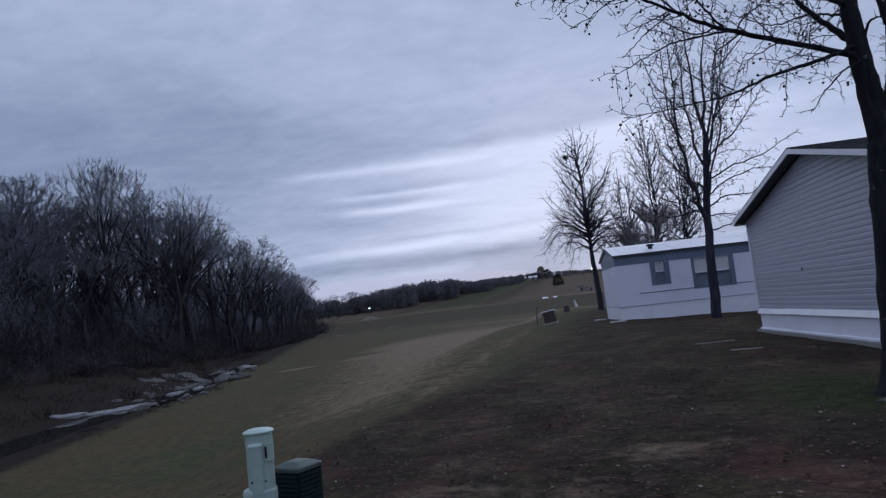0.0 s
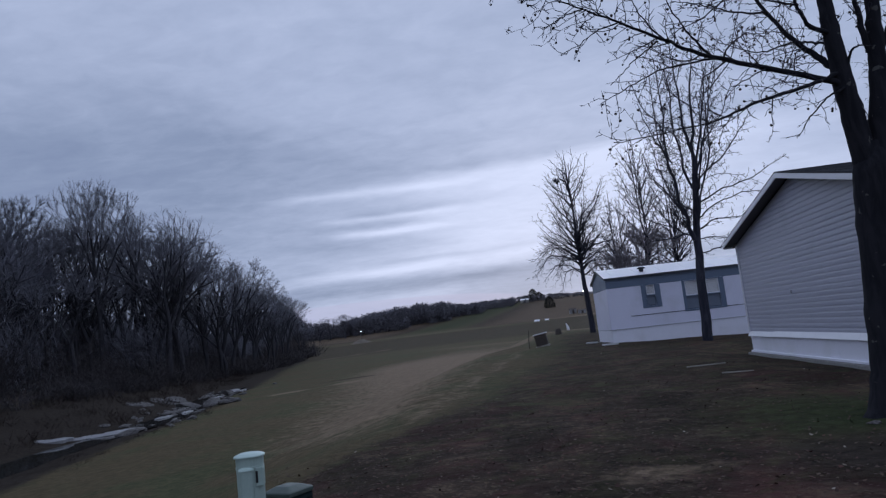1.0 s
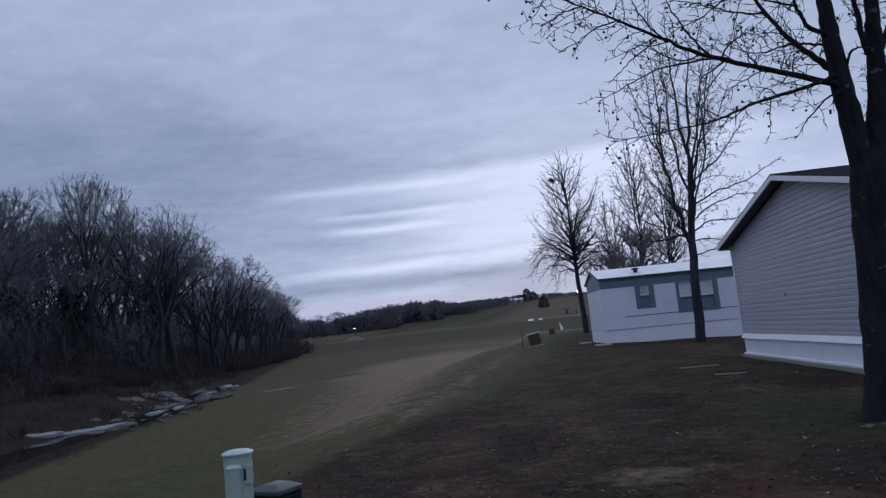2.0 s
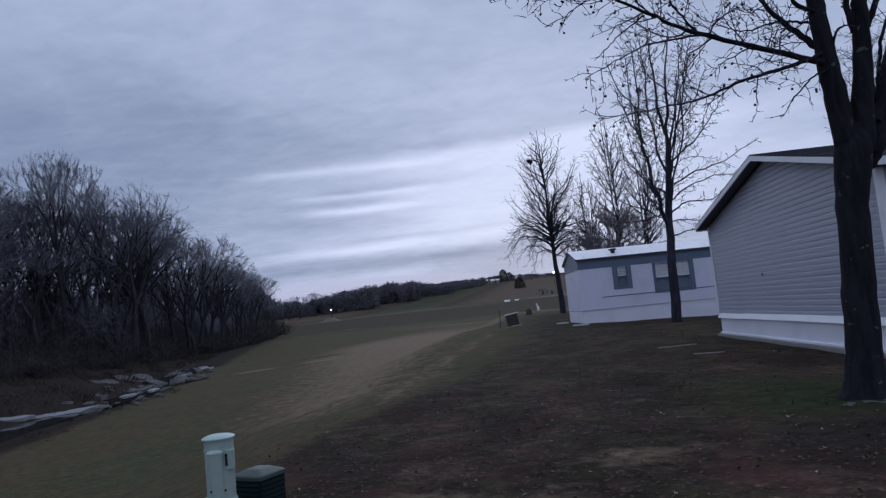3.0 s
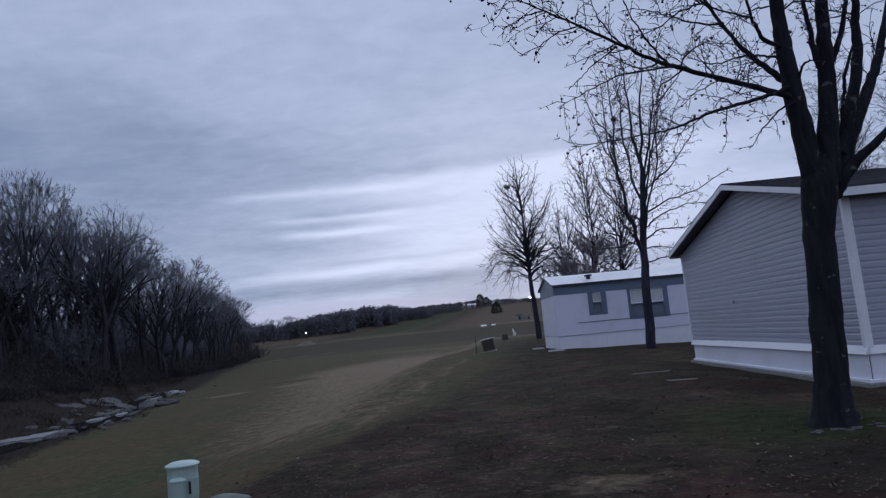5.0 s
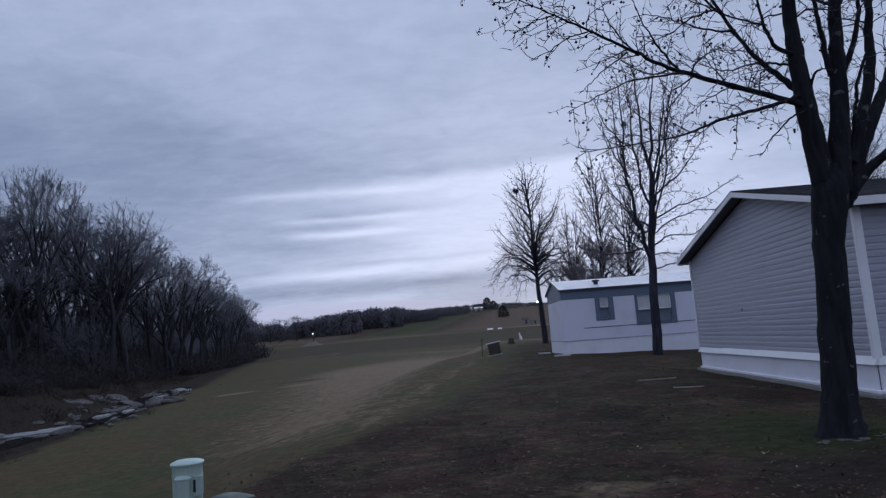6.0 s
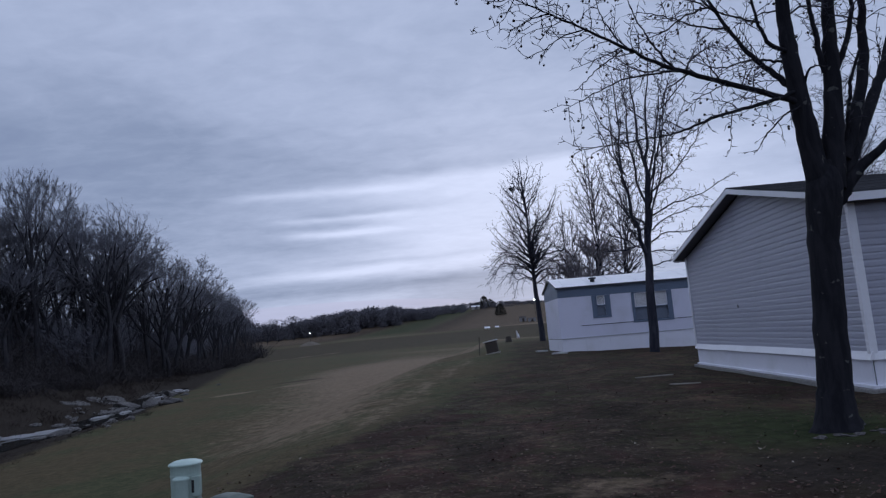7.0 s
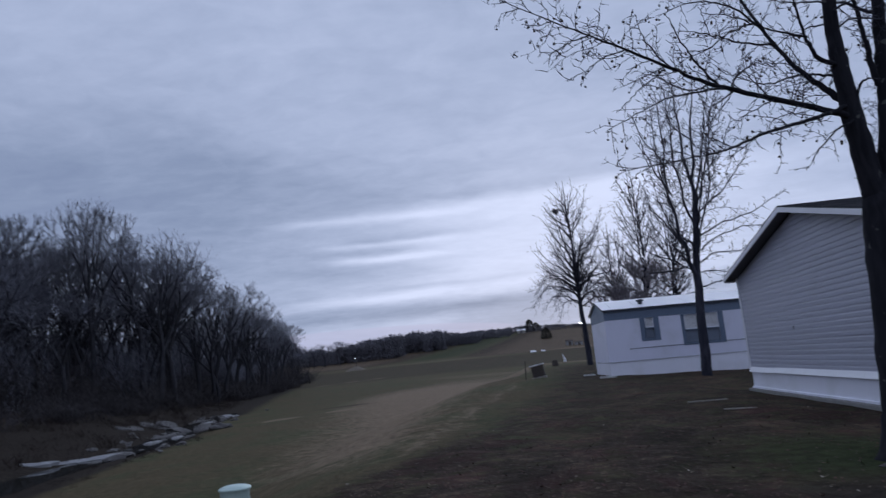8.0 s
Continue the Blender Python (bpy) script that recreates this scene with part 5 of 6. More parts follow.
for seed, x, y, h, w in ((31, 8.6, 50, 14.6, 2.1), (32, 10.2, 48, 11.6, 1.9), (33, 7.6, 57, 11.5, 1.6)):
    boughs = egg_tree(seed, h, 2.4, 3.6, w, 62, 3, COLUMN_RULE, 0.17, 0.3, 0.0, 0.5)
    pick = random.Random(seed)
    crop = ball_mesh(pick, [b[0][-1] for b in boughs if b[2] >= 2 and pick.random() < 0.09], 0.028)
    tree_thing("yard_tree", boughs, 1, BARK_YARD, BARK_YARD, "narrow upright bare sweetgum behind the mobile home", (x, y, gz(x, y)), seed * 40, 1.0, crop, "trees behind the mobile home")
for seed, x, y, h in ((41, 19.0, 34, 13.0), (44, 22.4, 40, 12.5), (42, 23.0, 33, 14.0), (43, 26.5, 37, 14.0)):
    tree_thing("yard_tree", yard_tree(seed, h, 2.8, (0, 0), 4, (8, 20), BACK_RULE, 0.19), 1, BARK_YARD, BARK_YARD, "bare tree behind the grey house", (x, y, gz(x, y)), seed * 40, 1.0, None, "trees behind the grey house")


# ---- woods beyond the creek ----
def spikes(branches, width):
    """Last fine twigs: one slim triangle each."""
    vs = []
    for pts, rad, level in branches:
        a, b = np.array(tuple(pts[0])), np.array(tuple(pts[-1]))
        side = np.cross(b - a, (0.37, 0.61, 0.7))
        side = side / (np.linalg.norm(side) + 1e-9) * width
        vs += [a - side, a + side, b]
    v = np.array(vs)
    return v, np.arange(len(v)).reshape(-1, 3)


def merged(parts):
    vs, fs, b = [], [], 0
    for v, f in parts:
        vs.append(v), fs.append(f + b)
        b += len(v)
    return np.concatenate(vs), np.concatenate(fs)


def woodland_tree(seed, height, depth=7, stem=0.30, wide=1.0, twig=0.009, stout=0.015, many=1.0):
    """A forest tree: a clear bole, a vase of stout limbs and a domed haze of short twigs. Returns the wood and the twigs."""
    rng = random.Random(seed)
    wood, mid, fine = [], [], []

    def spray(p, e, way, n, ln):
        for _ in range(n):
            s = p.lerp(e, rng.uniform(0.15, 1.0))
            w = (way + Vector((rng.gauss(0, 0.55), rng.gauss(0, 0.55), rng.gauss(0.12, 0.40)))).normalized()
            fine.append(([s, s + w * ln * rng.uniform(0.5, 1.3)], [0.01, 0], 8))

    def fork(p, way, length, r, level):
        bend = Vector((rng.gauss(0, 0.13), rng.gauss(0, 0.13), 0.05))
        q = p + way * length * 0.5
        way2 = (way + bend).normalized()
        e = q + way2 * length * 0.5
        tube = ([p, q, e], [r, r * 0.88, r * 0.74], level)
        if level < 4:
            wood.append(tube)
        elif level < depth:
            mid.append(tube)
        else:
            fine.append(([p, e], [r, 0], level))
        if level >= 2:
            spray(p, e, way2, int((1 + 0.75 * level) * many * rng.uniform(0.6, 1.4)), height * 0.022)
        if level == depth:
            return
        n = 3 if level == 0 or rng.random() < 0.30 else 2
        turn, axis0 = rng.uniform(0, 6.28), way2.orthogonal().normalized()
        for k in range(n):
            open_deg = (rng.uniform(20, 36) if k else rng.uniform(5, 20)) * wide * (1.25 if level > 3 else 1.0)
            side = rotated(axis0, way2, turn + 6.283 * k / n + rng.uniform(-0.4, 0.4))
            w = rotated(way2, side, radians(open_deg))
            w = (w + Vector((0, 0, 0.05 if level < 3 else 0.02))).normalized()
            fork(e, w, length * rng.uniform(0.70, 0.84) * (0.72 if level == 0 else 1.0), max(r * (0.70 if k == 0 else 0.54), 0.012), level + 1)

    fork(Vector((0, 0, -0.5)), Vector((rng.uniform(-0.06, 0.06), rng.uniform(-0.06, 0.06), 1)), height * stem, height * stout, 0)
    thick = tubes([(p, r, 0) for p, r, _ in wood], sides=(5,))
    thin = merged([tubes([(p, r, 0) for p, r, _ in mid], sides=(3,)), spikes(fine, twig)])
    k = height / max(thick[0][:, 2].max(), thin[0][:, 2].max())
    return (thick[0] * k, thick[1]), (thin[0] * k, thin[1])


def brush_clump(seed, height, stems=40, lean=0.5, width=0.014, wide=1.1, forks=7, twig=(0.06, 0.20)):
    """Bare stems that bend, with twigs along their upper part."""
    rng = random.Random(seed)
    out = []
    for k in range(stems):
        a, d = rng.uniform(0, 6.28), rng.uniform(0, wide)
        at = Vector((d * math.cos(a), d * math.sin(a), -0.2))
        way = Vector((rng.gauss(0, lean), rng.gauss(0, lean), 1)).normalized()
        ln = height * rng.uniform(0.35, 1.0)
        knee = at + way * ln * 0.55
        tip = knee + (way + Vector((rng.gauss(0, 0.4), rng.gauss(0, 0.4), rng.gauss(-0.1, 0.25)))).normalized() * ln * 0.45
        out += [([at, knee], [0.03, 0.0], 0), ([at.lerp(knee, 0.9), tip], [0.03, 0.0], 0)]
        for q in range(forks):
            s = at.lerp(knee, rng.uniform(0.4, 1.0)) if q % 2 else knee.lerp(tip, rng.random())
            w = (way + Vector((rng.gauss(0, 0.9), rng.gauss(0, 0.9), rng.gauss(0, 0.55)))).normalized()
            out.append(([s, s + w * height * rng.uniform(*twig)], [0.02, 0.0], 1))
    return spikes(out, width)


def placed(shape, x, y, turn, scale, tall=1.0):
    v, f = shape
    c, s = math.cos(turn) * scale, math.sin(turn) * scale
    w = np.stack([v[:, 0] * c - v[:, 1] * s + x, v[:, 0] * s + v[:, 1] * c + y, v[:, 2] * scale * tall + gz(x, y)], -1)
    return w, f


EDGE_Y, EDGE_X = (-40, 0, 30, 61, 80, 113, 197, 360), (-30, -33, -37, -42, -45.5, -54, -77, -126)


def wood_edge(y):
    return float(np.interp(y, EDGE_Y, EDGE_X))


# skyline elevation by bearing from the camera, fitted to its view
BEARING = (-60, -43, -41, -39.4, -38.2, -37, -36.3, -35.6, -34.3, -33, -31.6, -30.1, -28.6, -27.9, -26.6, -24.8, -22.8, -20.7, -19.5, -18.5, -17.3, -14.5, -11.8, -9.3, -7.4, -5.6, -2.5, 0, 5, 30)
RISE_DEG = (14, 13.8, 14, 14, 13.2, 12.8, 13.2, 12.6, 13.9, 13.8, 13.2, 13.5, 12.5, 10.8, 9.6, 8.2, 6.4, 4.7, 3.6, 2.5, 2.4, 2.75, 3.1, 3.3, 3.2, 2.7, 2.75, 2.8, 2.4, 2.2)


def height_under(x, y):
    """How tall the wood stands at a place, fitted so that its top meets the skyline as the camera sees it, falling
    towards the far end.
    """
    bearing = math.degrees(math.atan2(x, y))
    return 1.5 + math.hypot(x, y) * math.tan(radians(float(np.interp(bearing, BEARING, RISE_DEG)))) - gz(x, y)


def build_woods():
    rng = random.Random(77)
    shapes = [woodland_tree(100 + k, 20, 7, 0.30, (1.0, 1.15, 0.85, 1.05, 0.95)[k], 0.011, 0.020, 1.75) for k in range(5)]
    shapes += [woodland_tree(120 + k, 20, 6, 0.26, 1.05, 0.018, 0.015, 1.5) for k in range(3)]
    light = [woodland_tree(140 + k, 20, 5, 0.24, 1.15, 0.034, 0.013, 2.2) for k in range(4)]
    masters = [(raw_mesh("trunk", *thick, BARK_WOOD, smooth=True), raw_mesh("crown", *thin, HAZY_BRUSH if k < 5 else HAZY_WOOD_MASS)) for k, (thick, thin) in enumerate(shapes)]

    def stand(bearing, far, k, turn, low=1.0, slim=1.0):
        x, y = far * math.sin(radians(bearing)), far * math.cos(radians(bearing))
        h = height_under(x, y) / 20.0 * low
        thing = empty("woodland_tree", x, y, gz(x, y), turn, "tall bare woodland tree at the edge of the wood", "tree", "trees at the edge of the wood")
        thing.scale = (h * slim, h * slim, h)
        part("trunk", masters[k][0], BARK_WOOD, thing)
        part("crown", masters[k][1], HAZY_BRUSH, thing, "bare crown of fine twigs")

    # the trees that stand up over the rest, each with a crown to itself
    for k, (a, d, low, slim) in enumerate(((-42.8, 88, 1.0, 1.0), (-40.4, 92, 1.0, 0.95), (-38.9, 90, 1.02, 0.7), (-37.2, 96, 0.96, 0.8), (-35.6, 94, 0.94, 0.8), (-33.8, 92, 1.05, 0.66), (-32.2, 99, 0.93, 0.7), (-30.4, 94, 1.04, 0.92), (-28.5, 99, 0.90, 0.62),
                                           (-26.6, 108, 0.98, 0.8), (-24.6, 118, 1.0, 0.9), (-22.9, 134, 1.0, 0.9), (-21.5, 152, 1.0, 0.95), (-20.4, 178, 1.0, 1.0), (-19.4, 215, 1.0, 1.1), (-17.7, 372, 1.12, 1.0), (-16.8, 380, 1.18, 1.1), (-15.6, 376, 1.1, 1.0))):
        stand(a, d, (0, 2, 1, 3, 4, 0, 2, 4, 1, 3, 1, 4, 0, 2, 3, 1, 4, 0)[k], k * 77, low, slim)
    # a second tier, below them
    for i in range(40):
        a = -43 + 24 * rng.random() ** 0.8
        far = np.interp(a, (-43, -30, -25, -22, -19), (84, 88, 104, 136, 225)) + rng.uniform(2, 26)
        stand(a, far, 5 + i % 3, rng.uniform(0, 360), rng.uniform(0.62, 0.88) * (1.12 if a > -28 else 1.0), rng.uniform(0.9, 1.25))
    # the mass of the wood behind, and lower trees among it
    stems, pieces = [], []
    for i in range(170):
        y = 10 + 330 * rng.random() ** 1.5
        deep = i % 2
        x = wood_edge(y) - (8 + 36 * rng.random() ** 1.4 if deep else 3.5 + rng.uniform(0, 14))
        thick, thin = light[i % 4]
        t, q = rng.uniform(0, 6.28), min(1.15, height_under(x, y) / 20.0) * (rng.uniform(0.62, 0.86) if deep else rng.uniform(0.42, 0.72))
        stems.append(placed(thick, x, y, t, q)), pieces.append(placed(thin, x, y, t, q))
    tagged(new("woodland", raw_mesh("woodland", *merged(pieces), HAZY_WOOD_MASS)), "dense bare deciduous wood beyond the creek", "woods", "", "stuff")
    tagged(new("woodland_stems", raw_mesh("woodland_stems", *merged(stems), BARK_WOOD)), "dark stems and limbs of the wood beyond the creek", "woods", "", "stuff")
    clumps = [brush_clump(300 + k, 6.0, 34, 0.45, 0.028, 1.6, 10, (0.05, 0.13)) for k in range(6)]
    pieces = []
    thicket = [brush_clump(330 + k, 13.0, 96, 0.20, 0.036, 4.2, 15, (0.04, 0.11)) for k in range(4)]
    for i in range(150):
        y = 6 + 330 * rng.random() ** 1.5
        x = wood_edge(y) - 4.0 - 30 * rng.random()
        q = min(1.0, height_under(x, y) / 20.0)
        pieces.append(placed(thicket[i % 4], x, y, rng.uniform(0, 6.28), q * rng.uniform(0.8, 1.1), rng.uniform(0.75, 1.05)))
    tagged(new("saplings", raw_mesh("saplings", *merged(pieces), HAZY_WOOD_MASS)), "crowded thin grey saplings inside the wood", "saplings", "", "stuff")
    pieces = []
    for i in range(560):
        y = 8 + 370 * rng.random() ** 1.6
        d = rng.random() ** 1.5 * 32
        x = wood_edge(y) + 4.5 - d
        q = rng.uniform(0.55, 1.1) * min(1.6, 0.6 + d / 14)
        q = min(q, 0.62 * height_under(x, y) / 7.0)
        pieces.append(placed(clumps[i % 6], x, y, rng.uniform(0, 6.28), max(q, 0.2), rng.uniform(0.7, 1.2)))
    low = [brush_clump(360 + k, 2.2, 40, 0.75, 0.022, 1.5, 6) for k in range(4)]
    for i in range(300):
        y = 34 + 220 * rng.random() ** 1.4
        x = wood_edge(y) + rng.uniform(-4, 4.5)
        pieces.append(placed(low[i % 4], x, y, rng.uniform(0, 6.28), rng.uniform(0.6, 1.3) * float(np.interp(y, (30, 120, 250), (0.9, 1.2, 1.8)))))
    for i in range(190):
        a = -28 + 9.2 * rng.random()
        far = float(np.interp(a, (-28, -26.5, -24.5, -22.9, -21.5, -20.4, -19.4), (98, 107, 117, 133, 151, 177, 214))) + rng.uniform(-5, 14)
        x, y = far * math.sin(radians(a)), far * math.cos(radians(a))
        pieces.append(placed(low[i % 4], x, y, rng.uniform(0, 6.28), rng.uniform(0.8, 1.7) * far / 110, rng.uniform(0.9, 1.3)))
    v, f = merged(pieces)
    # darker than the other twigs: the wood's shaded foot is put into this colour
    shaded_brush = leaf_material("underbrush stems with shade in colour", [(0.0, (0.044, 0.041, 0.045)), (1.0, (0.070, 0.065, 0.070))])
    tagged(new("underbrush", raw_mesh("underbrush", v, f, shaded_brush)), "tangled bare undergrowth along the wood's edge", "brush", "", "stuff")
    # dead weeds between the creek and the trees, and a fringe on the near bank
    weeds = [brush_clump(400 + k, 1.0, 18, 0.55, 0.010, 0.8, 5) for k in range(4)]
    pieces = []
    for i in range(620):
        y = 12 + 150 * rng.random() ** 1.5
        a, b = creek_x(y) - 1.2, wood_edge(y) + 3
        x = float(a + (b - a) * rng.random())
        pieces.append(placed(weeds[i % 4], x, y, rng.uniform(0, 6.28), rng.uniform(0.6, 1.4)))
    for i in range(260):
        y = rng.uniform(20, 66)
        x = float(creek_x(y)) + 1.3 + rng.random() ** 1.3 * float(np.interp(y, (20, 30, 42, 66), (4.2, 4.0, 1.8, 1.2)))
        pieces.append(placed(weeds[i % 4], x, y, rng.uniform(0, 6.28), rng.uniform(0.16, 0.42)))
    v, f = merged(pieces)
    tagged(new("dead_weeds", raw_mesh("dead_weeds", v, f, WEED)), "brown dead weeds on the creek bank", "weeds", "", "stuff")


build_woods()


def build_shrubs():
    """Bare shrubs behind the mobile home."""
    mauve = leaf_material("pale shrub twigs", [(0.0, (0.20, 0.185, 0.21)), (1.0, (0.30, 0.275, 0.30))])
    for k, (x, y, h) in enumerate(((6.2, 47, 0.85), (7.6, 46.5, 1.15), (11.6, 47, 0.7))):
        thick, thin = woodland_tree(700 + k, 6.6, 6, 0.16, 0.8, 0.006, 0.007, 1.5)
        v, f = merged([thick, thin])
        ob = new("shrub", raw_mesh("shrub", v, f, mauve))
        ob.matrix_world = Matrix.LocRotScale((x, y, gz(x, y)), Euler((0, 0, k)), (h, h, h))
        tagged(ob, "tall pale bare shrub behind the mobile home", "shrub", "shrubs behind the mobile home")


build_shrubs()


# ---- creek: water, thin ice and stones ----
def build_creek():
    rng = random.Random(9)
    ys = np.linspace(10, 84, 120)
    xs = creek_x(ys)
    wide = 1.25 + 0.35 * np.sin(ys / 3.1)
    z = ground(xs, ys) + 0.10
    z = np.minimum.accumulate(z[::-1])[::-1] * 0 + np.interp(ys, (10, 84), (z.min() + 0.06, z.min() + 0.22))
    v = np.concatenate([np.stack([xs - wide, ys, z], -1), np.stack([xs + wide, ys, z], -1)])
    n = len(ys)
    i = np.arange(n - 1)
    tagged(new("creek_water", raw_mesh("creek_water", v, np.stack([i, i + n, i + n + 1, i + 1], -1), WATER)), "dark shallow creek water", "water", "", "structure")

    def sheet(cx, cy, lx, ly, turn, seed, mat=None):
        r = random.Random(seed)
        lift = 0.05
        ring = []
        for k in range(22):
            a = 6.2832 * k / 22
            q = 1 + 0.30 * math.sin(3 * a + seed) * r.random() + r.uniform(-0.2, 0.12)
            ring.append((lx * q * math.cos(a), ly * q * math.sin(a)))
        c, s = math.cos(turn), math.sin(turn)
        pts = [(cx + x * c - y * s, cy + x * s + y * c) for x, y in ring]
        zc = max(gz(cx, cy), float(np.interp(cy, ys, z)) - 0.02) + lift
        base = [(x, y, max(gz(x, y) - 0.15, zc - 0.3)) for x, y in pts]
        top = [(x, y, max(zc, gz(x, y) + 0.03)) for x, y in pts]
        inner = [(cx + (x - cx) * 0.55, cy + (y - cy) * 0.55, zc + 0.05 + r.uniform(0, 0.04)) for x, y in pts]
        bm = loft_bm([base, top, inner])
        ob = part("ice_sheet", bm, ICE, None)
        tagged(ob, "grey-white sheet of old ice lying in the creek", "ice", "ice on the creek")

    for k, (cx, cy, lx, ly, turn) in enumerate(((-23.1, 34.5, 2.0, 0.75, 1.2), (-24.3, 32.0, 0.9, 0.5, 1.0), (-24.2, 41.9, 1.0, 0.26, 1.5), (-24.0, 44.6, 0.9, 0.22, 1.7),
                                                (-29.6, 66.0, 2.6, 0.6, 2.0), (-31.6, 69.0, 1.6, 0.5, 1.9), (-28.4, 58.4, 1.3, 0.35, 1.9))):
        sheet(cx, cy, lx, ly, turn, 50 + k)
    # shelves of gravel and broken rock, worn flat, where the creek spreads
    def ledge(cx, cy, lx, ly, turn, seed):
        n, m = 26, 9
        c, si = math.cos(turn), math.sin(turn)
        rings = []
        for q in range(m):
            r = 1.0 - q / (m - 1) * 0.96
            ring = []
            for k in range(n):
                a = 6.2832 * k / n
                w = 1 + 0.35 * noise.noise(Vector((2.1 * math.cos(a), 2.1 * math.sin(a), seed)))
                x, y = lx * r * w * math.cos(a), ly * r * w * math.sin(a)
                px, py = cx + x * c - y * si, cy + x * si + y * c
                rough = 0.10 * noise.noise(Vector((px * 1.3, py * 1.3, seed))) + 0.09 * noise.noise(Vector((px * 4, py * 4, seed)))
                lift = -0.25 if q == 0 else 0.07 * min(1.0, q / 2.0) + max(-0.12, rough)
                ring.append((px, py, max(gz(px, py), z.mean() - 0.05) + lift))
            rings.append(ring)
        tagged(part("rock_shelf", loft_bm(rings), STONE), "low grey shelf of gravel and broken rock in the creek", "rock", "rock shelves in the creek")

    for k, (cx, cy, lx, ly, turn) in enumerate(((-30.6, 54.5, 1.7, 1.1, 2.2), (-27.2, 50.0, 2.2, 0.9, 1.9), (-29.4, 60.5, 2.6, 0.9, 2.0), (-26.0, 46.8, 1.6, 0.7, 1.8), (-31.4, 63.5, 2.4, 0.8, 2.0), (-31.2, 51.0, 2.2, 1.0, 2.3), (-32.6, 55.8, 2.3, 0.7, 2.1), (-32.2, 67.4, 2.4, 0.6, 2.0))):
        ledge(cx, cy, lx, ly, turn, 3.7 * k)
    shapes = []
    for k in range(5):
        bm = bmesh.new()
        bmesh.ops.create_icosphere(bm, subdivisions=2, radius=1)
        for q in bm.verts:
            q.co *= 1 + 0.5 * noise.noise(q.co * 1.3 + Vector((k * 7, 0, 0))) + 0.18 * noise.noise(q.co * 4 + Vector((k * 3, 1, 0)))
            q.co.z *= 0.42
        me = bpy.data.meshes.new("stone")
        bm.to_mesh(me)
        bm.free()
        me.materials.append(STONE)
        shapes.append(me)
    for k in range(120):
        y = rng.choice((rng.uniform(30, 46), rng.uniform(45, 70), rng.uniform(45, 70)))
        x = float(creek_x(y)) + rng.gauss(0, 1.6)
        s = rng.uniform(0.10, 0.34) * (1 + 1.6 * (k % 12 == 0))
        ob = new("stone", shapes[k % 5])
        ob.matrix_world = Matrix.LocRotScale((x, y, gz(x, y) + 0.15 * s), Euler((rng.uniform(-0.3, 0.3), rng.uniform(-0.3, 0.3), rng.uniform(0, 6))), (s * rng.uniform(0.8, 1.7), s, s))
        tagged(ob, "grey rough stone in the creek bed", "stone", "stones in the creek")


ICE = plain("old ice", (0.30, 0.305, 0.32), 0.6, 0.2, 3, dirt=(0.15, 0.14, 0.135), dirt_scale=1.2, bump=0.4)
build_creek()


